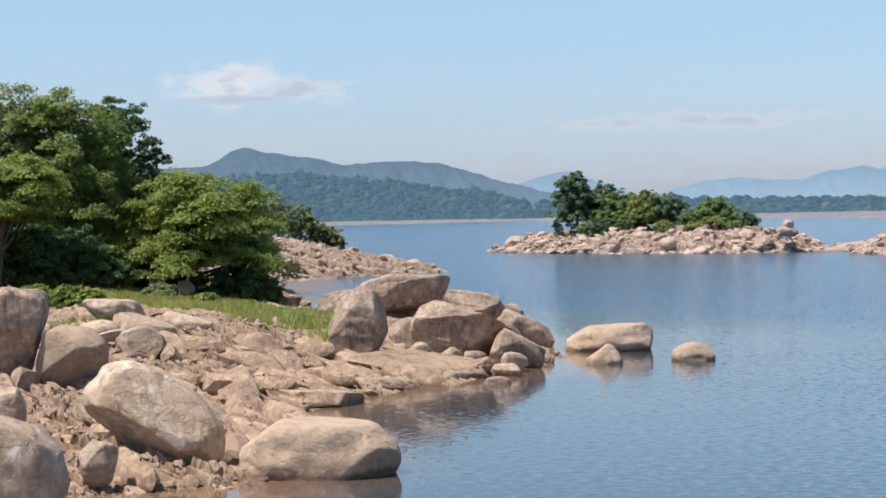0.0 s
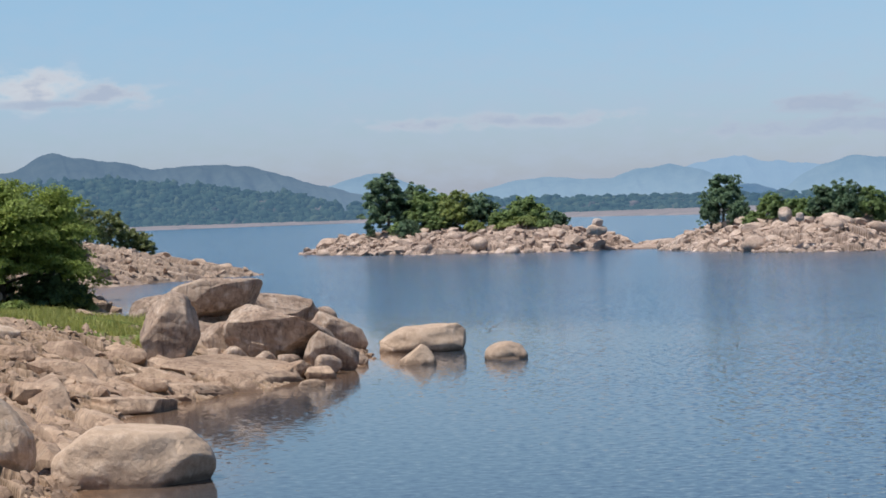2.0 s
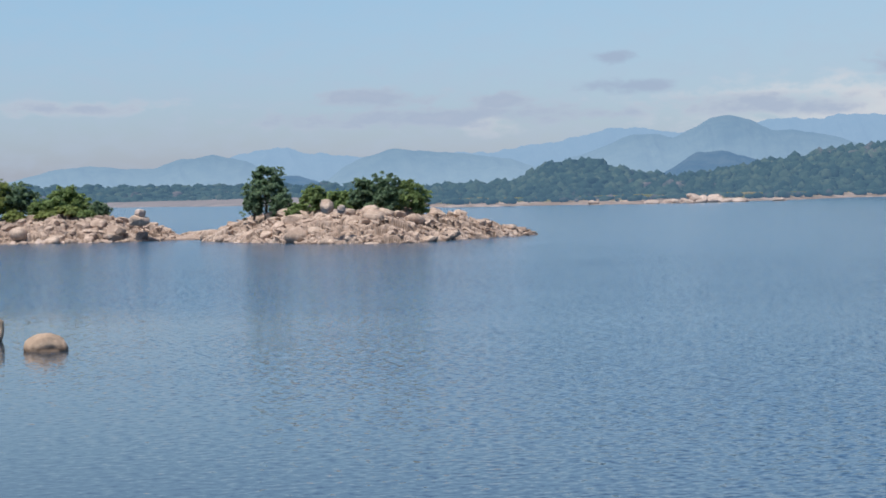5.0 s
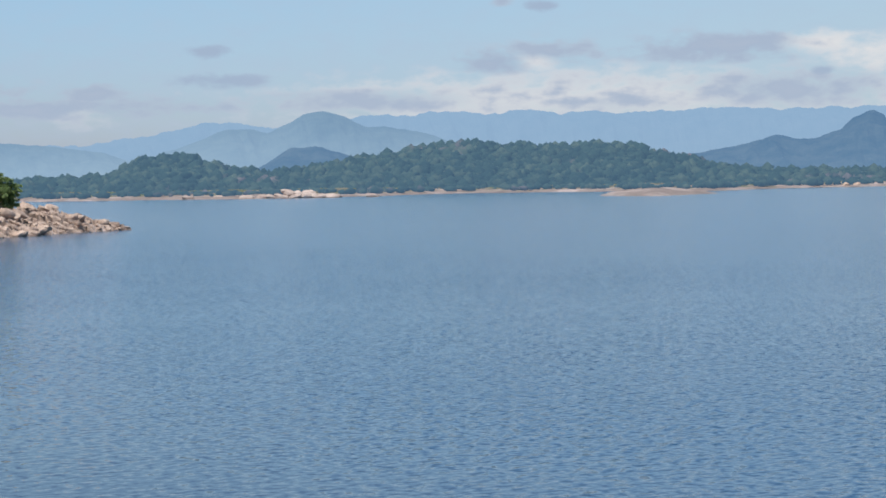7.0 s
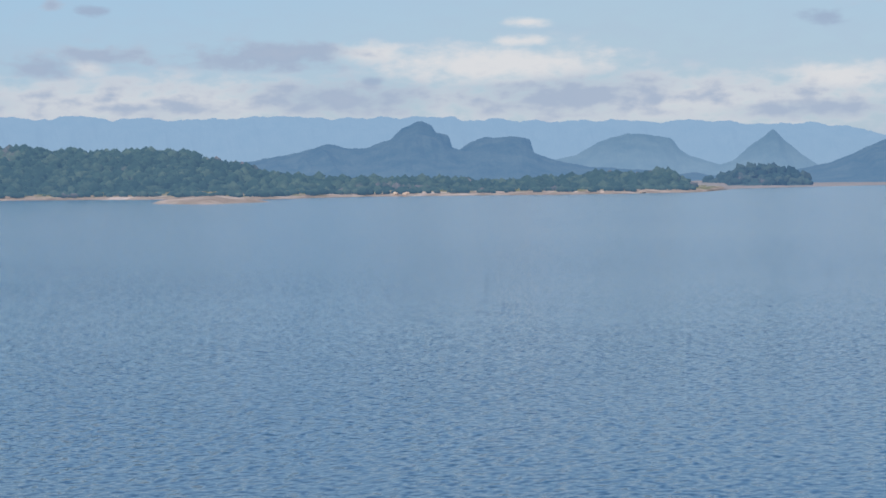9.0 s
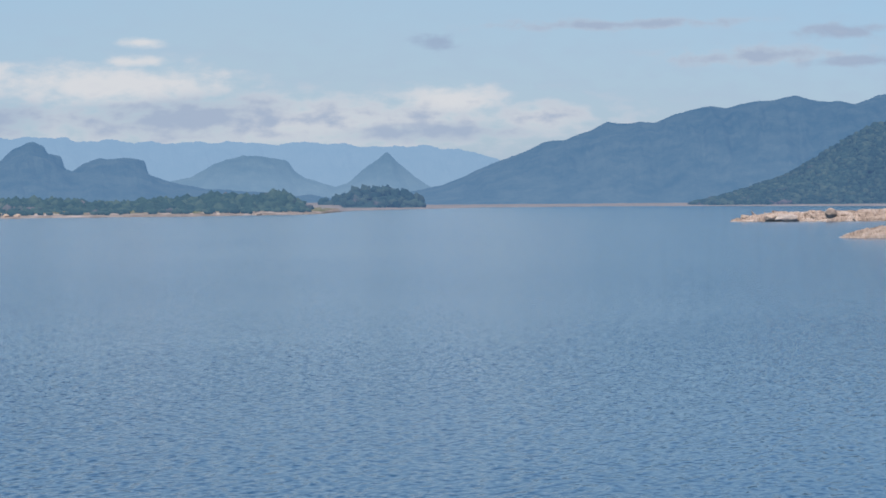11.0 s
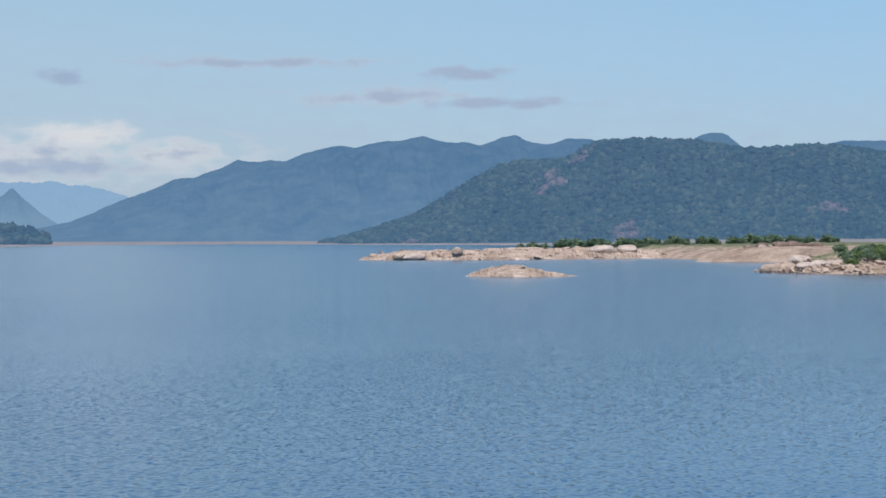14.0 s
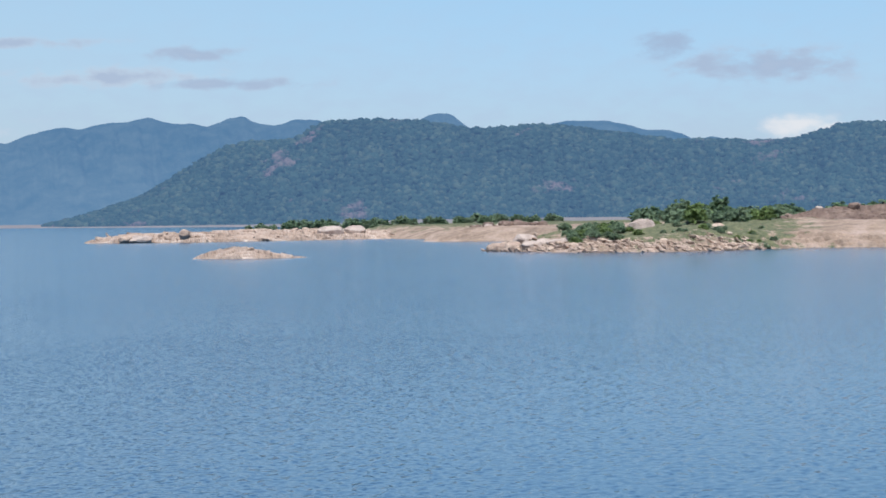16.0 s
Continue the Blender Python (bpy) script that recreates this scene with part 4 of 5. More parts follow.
# ---------------------------------------------------------------- boulders
BOULDERS = [  # x, y, base, half width, half depth, half height, turn, roll, seed, taper, flats, label
    (-13.2, 62.6, 1.0, 0.95, 0.9, 1.6, 10, 6, 1, 0.32, ((0.1, -0.62, -0.78, 0.12), (0.2, -0.9, 0.2, 0.7)), "tall dark-stained granite boulder on the bank"),
    (-11.35, 62.8, 0.8, 1.02, 0.9, 1.02, -10, 14, 2, 0.12, ((0.5, -0.55, -0.67, 0.22),), "egg-shaped pale granite boulder on the bank"),
    (-6.95, 49.7, 0.62, 1.84, 1.15, 0.86, 0, 39, 3, -0.05, ((0.15, -0.5, -0.85, 0.62), (0.75, -0.5, -0.4, 0.85)), "large tilted granite boulder streaked with dark stains"),
    (-3.02, 48.7, -0.2, 1.9, 1.45, 0.82, 0, 2, 4, 0.0, ((0.05, 0, 1, 0.8), (0.8, -0.5, -0.3, 0.88), (-0.8, 0, 0.6, 0.85)), "large smooth loaf-shaped boulder at the water's edge"),
    (-8.5, 39.5, 0.6, 1.3, 1.0, 0.85, 20, 22, 5, 0.0, (), "broad sloping boulder at the foot of the bank"),
    (-7.7, 46.0, 0.35, 0.43, 0.36, 0.45, 40, 0, 6, 0.0, (), "small rounded boulder between larger ones"),
    (-10.75, 73.7, 1.2, 0.95, 0.75, 0.52, 15, 5, 7, 0.0, ((0, -0.8, 0.2, 0.6),), "blocky boulder with a flat dark face"),
    (-13.2, 78.7, 1.4, 1.0, 0.8, 0.42, -10, -8, 8, 0.0, (), "flat slab-like boulder in the grass"),
    (-14.4, 90.5, 1.7, 1.5, 1.1, 0.62, 30, 18, 9, 0.0, ((-0.5, 0, 0.9, 0.5),), "leaning slab of pale rock below the trees"),
    (-11.0, 51.7, 0.8, 0.5, 0.45, 0.62, 0, 0, 10, 0.0, (), "small upright boulder on the bank"),
    (-3.3, 79.6, 0.42, 1.18, 0.95, 1.42, 0, 6, 11, 0.25, ((-0.1, -0.95, -0.16, 0.55), (0.9, -0.2, -0.3, 0.7), (-0.7, -0.3, 0.6, 0.75), (0.3, -0.3, -0.9, 0.6)), "upright block of granite in the boulder pile"),
    (-1.6, 88.5, 1.95, 1.95, 1.5, 0.98, 5, -5, 12, 0.16, ((0, -0.3, -1, 0.45), (0.25, 0.05, 1, 0.68), (0.1, -0.92, -0.3, 0.6), (0.9, -0.3, -0.3, 0.7), (-0.7, -0.5, -0.4, 0.75)), "pale capstone boulder on top of the pile"),
    (0.72, 82.7, 0.15, 2.4, 1.7, 1.36, 0, 16, 13, 0.2, ((0.62, -0.45, -0.64, 0.3), (-0.1, -0.95, -0.24, 0.5), (0.12, 0.1, 1, 0.6), (-0.5, -0.5, 0.7, 0.76)), "large overhanging brown boulder in the pile"),
    (2.85, 81.4, -0.15, 1.1, 0.8, 0.84, -10, 28, 14, 0.05, ((0.3, -0.8, -0.45, 0.42), (0, 0.1, 1, 0.7)), "leaning boulder at the pile's foot"),
    (3.5, 91.9, -0.1, 1.35, 1.0, 0.95, 10, 24, 15, 0.0, ((0.1, -0.95, -0.2, 0.6), (0, 0, 1, 0.7)), "sloping boulder behind the pile"),
    (1.2, 98.4, 1.4, 1.7, 1.3, 0.6, 0, 8, 16, 0.0, ((0, 0, 1, 0.7),), "flat-topped boulder behind the pile"),
    (2.3, 77.7, -0.1, 0.6, 0.5, 0.3, 0, 0, 17, 0.0, (), "low stone at the waterline"),
    (1.5, 78.1, 0.0, 0.45, 0.4, 0.37, 40, 0, 18, 0.0, (), "small stone at the waterline"),
    (-4.9, 101.9, 0.6, 1.3, 1.0, 0.95, 0, -6, 19, 0.0, (), "pale boulder behind the pile"),
    (1.9, 74.1, -0.15, 0.5, 0.4, 0.2, 0, 0, 20, 0.0, (), "flat stone awash at the shore"),
    (3.15, 102.7, 0.4, 0.9, 0.7, 0.62, 0, 10, 21, 0.0, (), "boulder at the back of the pile"),
    (4.0, 84.4, -0.1, 0.5, 0.4, 0.28, 0, 0, 22, 0.0, (), "low stone beside the pile"),
    (0.9, 77.2, 0.0, 0.4, 0.35, 0.3, 0, 0, 26, 0.0, (), "small stone at the waterline"),
    (2.6, 79.6, 0.0, 0.55, 0.45, 0.38, 20, 10, 27, 0.0, (), "rounded stone at the pile's foot"),
    (-0.6, 77.6, -0.3, 2.7, 2.9, 0.62, -20, 8, 28, 0.0, ((0, 0, 1, 0.6),), "smooth sloping rock slab at the waterline"),
    (-2.6, 72.6, -0.2, 1.7, 1.5, 0.42, 30, 6, 29, 0.0, ((0, 0, 1, 0.5),), "low rock slab running into the water"),
    (-3.9, 67.0, -0.15, 1.5, 1.3, 0.4, 60, 5, 30, 0.0, ((0, 0, 1, 0.5),), "low rock slab running into the water"),
    (-1.2, 83.5, 0.2, 1.0, 0.9, 0.9, 10, 0, 31, 0.0, ((0, -1, 0.2, 0.6),), "broken block wedged in the boulder pile"),
    (-12.5, 76.0, 1.5, 0.9, 0.8, 0.3, 10, -14, 32, 0.0, ((0, 0, 1, 0.5), (0.1, -0.9, -0.3, 0.5)), "tilted flat slab with a shadowed edge"),
    (-11.6, 80.6, 1.6, 1.3, 0.9, 0.42, -15, 16, 33, 0.0, ((0, 0, 1, 0.55),), "tilted slab of pale rock"),
    (-10.4, 84.0, 1.6, 1.1, 0.8, 0.35, -20, 14, 34, 0.0, ((0, 0, 1, 0.55),), "tilted slab of pale rock"),
    (-16.3, 131.5, 1.45, 0.55, 0.5, 0.42, 0, 0, 35, 0.0, ((0, -1, 0.2, 0.5),), "small dark-stained block of stone at the wood's edge"),
    (-18.4, 133.5, 1.7, 0.6, 0.5, 0.5, 20, 0, 40, 0.0, ((0, -1, 0.2, 0.5),), "small dark-stained block of stone at the wood's edge"),
    (7.35, 91.5, -0.2, 2.15, 1.7, 0.74, 0, -4, 23, 0.0, ((0, 0, 1, 0.76), (1, -0.1, -0.1, 0.82), (-0.7, 0, 0.7, 0.8)), "long smooth boulder standing in the lake"),
    (6.4, 83.0, -0.15, 0.68, 0.5, 0.5, 0, 0, 24, -0.4, ((-0.6, 0, 0.8, 0.6),), "small pointed boulder in the lake"),
    (10.1, 84.4, -0.2, 0.9, 0.7, 0.45, 0, 0, 25, -0.15, (), "small domed boulder alone in the lake")]
for x, y, base, sx, sy, sz, turn, roll, seed, taper, flats, label in BOULDERS:
    smooth, pile = "lake" in label or "smooth" in label or "egg" in label, "pile" in label or "dark-stained" in label
    round_ = smooth or "tilted" in label or "sloping boulder at" in label
    slab = "low rock slab" in label or "waterline" in label
    ob = new("boulder", boulder_mesh("boulder", (sx, sy, sz * 1.24), seed * 7 + 1, material=M_RUBBLE if slab else M_SMOOTH if smooth else M_PILE if pile else M_ROCK, taper=taper, planes=flats, sub=6 if sx > 1.5 else 5,
                                     cuts=14 if slab else 2 if round_ else 8, rough=0.035 if round_ and not slab else 0.06, lump=0.13 if round_ else 0.18, box=0.4 if slab else 0.12 if "tilted" in label else 0.22 if round_ else 0.34 if pile else 0.2))
    ob.matrix_world = pose(x, y, base + sz * 0.76, 0, roll, turn)
    tagged(ob, label, "boulder", "shore boulders")
for k, (x, y, base, r) in enumerate([(-2.3, 84.6, 0.5, 0.8), (-1.2, 86.2, 0.6, 0.95), (-0.2, 87.4, 0.7, 1.0), (-2.6, 87.5, 0.6, 1.05), (1.8, 88.0, 0.3, 1.1), (2.4, 86.0, 0.1, 0.85), (-0.9, 81.8, 0.3, 0.6), (0.2, 81.2, 0.25, 0.5), (-1.9, 81.9, 0.35, 0.5), (1.2, 81.0, 0.2, 0.45), (-2.0, 90.0, 0.9, 1.3), (-0.4, 90.2, 0.9, 1.3)]):
    ob = new("boulder", boulder_mesh("boulder", (r * 1.1, r, r * 0.9), 400 + k * 3, cuts=14, sub=4, material=M_PILE, box=0.4))
    ob.matrix_world = pose(x, y, base + r * 0.35, 8, -6, k * 40)
    tagged(ob, "broken granite block wedged low in the boulder pile", "boulder", "shore boulders")
FAR_BOULDERS = [  # heading, distance, base, half width, half depth, half height, seed, label
    (62.38, 545, 1.5, 1.5, 1.2, 1.15, 51, "egg-shaped boulder balanced on the spit"), (61.2, 552, 0.2, 3.3, 2.4, 1.1, 52, "broad pale boulder on the spit"),
    (60.8, 553, 0.6, 2.2, 2.0, 0.8, 53, "low boulder on the spit"), (64.1, 562, -0.3, 7.0, 5.0, 1.3, 54, "long whale-backed rock on the spit"),
    (66.3, 585, 1.2, 4.0, 3.5, 1.4, 55, "pale rock hump on the spit"), (67.0, 590, 1.6, 3.0, 3.0, 1.3, 56, "pale rock hump on the spit"),
    (74.95, 352, 3.3, 2.3, 1.5, 1.1, 57, "pale white-topped boulder in the scrub"), (74.3, 352, 2.6, 1.2, 1.0, 0.5, 83, "pale boulder in the scrub"), (73.9, 350, 2.2, 1.0, 0.9, 0.45, 84, "pale boulder in the scrub"), (75.6, 352, 2.2, 0.9, 0.9, 0.45, 85, "pale boulder in the scrub"), (72.6, 344, 1.2, 2.0, 1.3, 0.5, 86, "pale slab above the water"), (71.9, 345, 0.9, 1.8, 1.2, 0.5, 87, "pale slab above the water"), (72.2, 348, 0.5, 2.2, 1.6, 0.9, 58, "pale boulder at the water's edge"),
    (73.2, 345, 1.4, 1.9, 1.4, 0.7, 59, "pale flat boulder above the water"), (77.0, 372, 2.6, 1.4, 1.2, 1.0, 60, "grey boulder among bushes"),
    (70.95, 352, 0.0, 1.9, 1.6, 0.8, 61, "blocky boulder at the point's tip"), (71.4, 349, 0.1, 1.6, 1.4, 0.9, 62, "blocky boulder at the point's tip"),
    (71.6, 536, 3.0, 2.2, 1.8, 0.9, 63, "dark brown rock hump on the sand"), (73.0, 344, 0.7, 2.4, 1.6, 0.9, 64, "pale rounded boulder near the point's tip"), (71.7, 352, 1.4, 2.2, 1.6, 0.9, 65, "pale rounded boulder near the point's tip"),
    (22.8, 818, 0.1, 2.8, 2.0, 0.8, 76, "pale rock outcrop on the far shore"), (21.9, 822, 0.1, 2.4, 1.8, 0.9, 77, "pale rock outcrop on the far shore"),
    (39.9, 945, 0.3, 1.4, 1.4, 1.0, 78, "dark rock on the far shore"), (40.2, 948, 0.3, 1.8, 1.6, 1.0, 79, "dark rock on the far shore"), (44.9, 975, 0.2, 1.6, 1.4, 0.7, 80, "pale rock on the far shore"), (45.6, 990, 0.2, 1.3, 1.2, 0.6, 81, "pale rock on the far shore"), (46.7, 1010, 0.2, 1.7, 1.4, 0.6, 82, "pale rock on the far shore"),
    (14.56, 256, 4.3, 0.85, 0.8, 0.72, 70, "rounded purple-grey boulder on the island"), (14.95, 255, 4.0, 0.5, 0.5, 0.5, 71, "small pale boulder on the island"),
    (9.42, 300, 2.6, 1.5, 1.2, 0.7, 72, "boulder under the island's capstone"), (9.45, 300, 3.7, 0.9, 0.9, 0.55, 73, "pale capstone on the island's end")]
for head, dist, base, sx, sy, sz, seed, label in FAR_BOULDERS:
    ob = new("boulder", boulder_mesh("boulder", (sx, sy, sz * 1.24), seed * 5 + 2, sub=4, cuts=13, box=0.25, material=M_BROWN if "brown" in label else M_PALE if "pale" in label else M_ISLE))
    ob.matrix_world = pose(*polar(head, dist), base + sz * 0.5, 0, 0, -head)
    tagged(ob, label, "boulder", "far boulders")
rng = np.random.RandomState(18)
for k in range(44):  # a pale outcrop where the far shore juts out
    head, r = 24.9 + rng.normal(0, 0.8), rng.uniform(0.7, 2.1)
    rise = 2.9 * math.exp(-((head - 24.85) / 0.6) ** 2) * rng.rand()
    ob = new("boulder", boulder_mesh("boulder", (r * 1.6, r, r * 0.7), 760 + k, sub=3, cuts=14, box=0.3, material=M_PALE))
    ob.matrix_world = pose(*polar(head, 806 + 3 * rise + rng.uniform(0, 3)), 0.1 + rise, rng.normal(0, 10), rng.normal(0, 12), -head)
    tagged(ob, "pale pinkish rock in an outcrop on the far shore", "boulder", "pale outcrop")
rng = np.random.RandomState(17)
for k in range(50):  # broken blocks on the brown ridge of the point, and a low dark row above the beach
    head, dist = (rng.uniform(78.7, 82.2), rng.uniform(421, 440)) if k < 20 else (rng.uniform(69.9, 72.3), rng.uniform(530, 542))
    r = 0.5 + 0.7 * rng.rand() ** 2
    land = RIDGE if k < 20 else SAND
    ob = new("boulder", boulder_mesh("boulder", (r * 1.5, r, r * 0.8), 700 + k, sub=3, cuts=14, box=0.4, material=M_BROWN if k % 4 else M_PALE))
    ob.matrix_world = pose(*polar(head, dist), land.at(*polar(head, dist)) + r * 0.3, rng.normal(0, 8), rng.normal(0, 10), -head)
    tagged(ob, "brown weathered rock in a low outcrop", "boulder", "brown outcrop")


# ---------------------------------------------------------------- loose rocks
def angular_rock(seed, sub, flat, material, narrow=0.7):
    """A broken slab: flat faces and sharp edges, slightly worn."""
    rng = np.random.RandomState(seed)
    U, F = ico(sub)
    p = U / np.abs(U).max(1, keepdims=True) ** 0.55
    for _ in range(14):
        n = rng.normal(size=3) * (1, 1, 0.6)
        n /= np.linalg.norm(n)
        p -= n * np.maximum(0, p @ n - rng.uniform(0.55, 0.95))[:, None]
    p *= np.array([1.0, narrow * rng.uniform(0.7, 1.3), flat * rng.uniform(0.7, 1.2)])
    p += U * (fbm(p * 2.5, seed, 3) * 0.05)[:, None]
    return mesh_np("rock", p, F, material, smooth=False)


ROCKS_BIG = [angular_rock(100 + k, 2, 0.38, M_RUBBLE) for k in range(8)]
ROCKS_SMALL = [angular_rock(120 + k, 1, 0.38, M_RUBBLE) for k in range(10)]
ISLE_ROCKS = [angular_rock(140 + k, 2, 0.5, M_ISLE) for k in range(9)] + [boulder_mesh("rock", (1.0, 0.8, 0.6), 150 + k, cuts=14, sub=2, material=M_ISLE, box=0.3) for k in range(2)]


def scatter(land, parent, meshes, n, inside, size, seed, lift=0.15, align=0.0, stray=35):
    """Loose rocks as pieces of a stretch of shore; inside(x, y, d) picks the places, d being the distance from the water."""
    rng = np.random.RandomState(seed)
    o = np.asarray(land.outline)
    lo, hi = o.min(0), o.max(0)
    P = rng.uniform(lo - 1, hi + 1, (n * 60, 2))
    d = sd_poly(P, land.outline)
    ok = np.array([inside(x, y, e) for (x, y), e in zip(P, d)])
    P = P[ok][:n]
    Z = land.height(P)
    for (x, y), z in zip(P, Z):
        s = size[0] * (size[1] / size[0]) ** (rng.rand() ** 1.8)
        ob = new("rock", meshes[rng.randint(len(meshes))])
        ob.matrix_world = pose(x, y, z + s * lift, rng.normal(0, 10), align + rng.normal(0, 8), (-44 if y > 66 and x > -9 else -68) + rng.normal(0, stray)) @ Matrix.Diagonal((s, s, s, 1))
        child(ob, parent)


def rubble(land, name, n, inside, size, seed, material, label, lift=0.1):
    """Stones too many to count, joined into one mesh."""
    rng = np.random.RandomState(seed)
    o = np.asarray(land.outline)
    P = rng.uniform(o.min(0) - 1, o.max(0) + 1, (n * 40, 2))
    d = sd_poly(P, land.outline)
    P = P[inside(P[:, 0], P[:, 1], d)][:n]
    Z = land.height(P)
    T = [(np.array([v.co[:] for v in m.vertices]), np.array([p.vertices[:] for p in m.polygons])) for m in ROCKS_SMALL]
    Vs, Fs, base = [], [], 0
    for (x, y), z in zip(P, Z):
        v, f = T[rng.randint(len(T))]
        s = size[0] * (size[1] / size[0]) ** (rng.rand() ** 2)
        R = np.array(Euler((rng.normal(0, 0.22), 0.3 + rng.normal(0, 0.25), -1.1 + rng.normal(0, 0.3))).to_matrix())
        Vs.append((v * (1.35, 0.9, 0.9)) @ R.T * s * rng.uniform(0.8, 1.3) + (x, y, z + s * lift))
        Fs.append(f + base)
        base += len(v)
    return tagged(new(name, mesh_np(name, np.concatenate(Vs), np.concatenate(Fs), material, False)), label, "rubble", kind="stuff")


scatter(BANK, bank, ROCKS_BIG, 110, lambda x, y, d: not (x > -2.6 and y > 74) and 0.2 < d < 11 and 42 < y < 84 and x > -0.235 * y - 0.5, (0.2, 0.65), 61, 0.1, 8.0, 20)
scatter(BANK, bank, ROCKS_BIG, 70, lambda x, y, d: 0.2 < d < 14 and 84 < y < 185 and x > -0.22 * y, (0.35, 1.1), 62)
SLABS = [angular_rock(160 + k, 2, 0.26, M_RUBBLE, 0.34) for k in range(8)]
scatter(BANK, bank, SLABS, 170, lambda x, y, d: not (x > -2.6 and y > 74) and 0.0 < d < 10 and 43 < y < 82 and x > -0.235 * y - 0.5, (0.6, 2.6), 60, 0.03, 5, 8)


rubble(BANK, "rubble", 9000, lambda x, y, d: (d > -0.3) & (d < 20) & (y > 40) & (y < 94) & (x > -0.235 * y - 1) & (sd_poly(np.column_stack([x, y]), GRASS) < 0.2) & ((y < 62) | (x < -9.5) | ((x * 7.3 + y * 3.1) % 1 < 0.3)), (0.07, 0.32), 63, M_RUBBLE, "broken tan granite stones strewn on the bank", 0.16)
rubble(BANK, "rubble", 1500, lambda x, y, d: (d > -0.3) & (d < 9) & (y > 86) & (y < 190), (0.15, 0.5), 64, M_RUBBLE, "broken stones along the far part of the bank")
HEAD_SLABS = [angular_rock(180 + k, 2, 0.26, M_HEAD, 0.45) for k in range(5)]
scatter(HEAD, headland, HEAD_SLABS, 260, lambda x, y, d: 0.0 < d < 22 and y < 300 and x > -0.22 * y, (0.7, 2.4), 65, 0.02, 0.0, 14)
rubble(ISLE1, "rubble", 1800, lambda x, y, d: (d > -0.3) & (d < 10) & (y < 352 - 0.62 * x), (0.25, 0.7), 76, M_ISLE, "broken granite blocks on the island's flank")
rubble(ISLE2, "rubble", 1800, lambda x, y, d: (d > -0.3) & (d < 11) & (y < 330 - 0.62 * x), (0.25, 0.7), 77, M_ISLE, "broken granite blocks on the island's flank")
rubble(POINT, "rubble", 1100, lambda x, y, d: (d > -0.3) & (d < 7) & (np.hypot(x, y) < 400) & (x < 4.85 * y), (0.3, 1.0), 78, M_ISLE, "broken stones along the point's edge")
rubble(SPIT, "rubble", 900, lambda x, y, d: (d > -0.3) & (d < 14), (0.3, 1.2), 79, M_ISLE, "broken stones along the spit")
rubble(HEAD, "rubble", 2200, lambda x, y, d: (d > -0.3) & (d < 22) & (y < 300) & (x > -0.22 * y), (0.15, 0.5), 66, M_HEAD, "broken brown rock over the headland")
scatter(ISLE1, isle1, ISLE_ROCKS, 250, lambda x, y, d: -0.2 < d < 9 and y < 352 - 0.62 * x, (0.45, 2.1), 67, 0.02)
scatter(ISLE2, isle2, ISLE_ROCKS, 250, lambda x, y, d: -0.2 < d < 10 and y < 330 - 0.62 * x, (0.45, 1.9), 68, 0.02)
scatter(LINK, link, ISLE_ROCKS, 60, lambda x, y, d: -0.5 < d < 4, (0.3, 0.9), 69, 0.0)
scatter(SHOAL, shoal, ISLE_ROCKS, 16, lambda x, y, d: 0.8 < d < 6, (0.3, 0.9), 70, -0.2)
scatter(SPIT, spit, ISLE_ROCKS, 70, lambda x, y, d: 0 < d < 25, (0.5, 1.8), 71, 0.0)
scatter(POINT, point, ISLE_ROCKS, 110, lambda x, y, d: -0.3 < d < (25 if math.hypot(x, y) % 7 < 1.2 else 5) and math.hypot(x, y) < 400 and x < 4.85 * y, (0.3, 1.15), 72, 0.0)


# ---------------------------------------------------------------- woods on the hills
def woods(hill, name, n, size, seed, material, label, ns=33, front=27, sub=2):
    """Crowns of a far wood, joined: bumpy domes over the hill's slope."""
    rng = np.random.RandomState(seed)
    V = np.array([v.co[:] for v in hill.data.vertices]).reshape(-1, ns, 3)
    nu = len(V)
    U, F = ico(sub)
    keep = (U[F].mean(1)[:, 2] > -0.25)
    F = F[keep]
    used, inv = np.unique(F, return_inverse=True)
    F = inv.reshape(F.shape)
    T = []
    for k in range(6):
        T.append(U[used] * (1 + 0.9 * fbm(U[used] * 2.3 + 5 * k, seed + k, 3))[:, None] * (1, 1, (0.55, 0.9, 1.3, 0.7, 1.1, 0.8)[k]))
    a, b = rng.uniform(0, nu - 1.01, n), rng.uniform(1.0, front - 0.01, n)
    i, j = a.astype(int), b.astype(int)
    fa, fb = (a - i)[:, None], (b - j)[:, None]
    P = (V[i, j] * (1 - fa) + V[i + 1, j] * fa) * (1 - fb) + (V[i, j + 1] * (1 - fa) + V[i + 1, j + 1] * fa) * fb
    P = P[P[:, 2] > 1.0]
    s = size * (0.4 + 1.15 * rng.rand(len(P)) ** 2.4)
    pick = rng.randint(0, 6, len(P))
    turn = rng.uniform(0, 6.28, len(P))
    Vs = []
    for p, q, k, r in zip(P, s, pick, turn):
        c, d = math.cos(r), math.sin(r)
        t = T[k]
        Vs.append(np.column_stack([t[:, 0] * c - t[:, 1] * d, t[:, 0] * d + t[:, 1] * c, t[:, 2]]) * q + p)
    m = len(used)
    Fs = (F[None] + (np.arange(len(P)) * m)[:, None, None]).reshape(-1, 3)
    return tagged(new(name, mesh_np(name, np.concatenate(Vs), Fs, material)), label, "woods", kind="stuff")


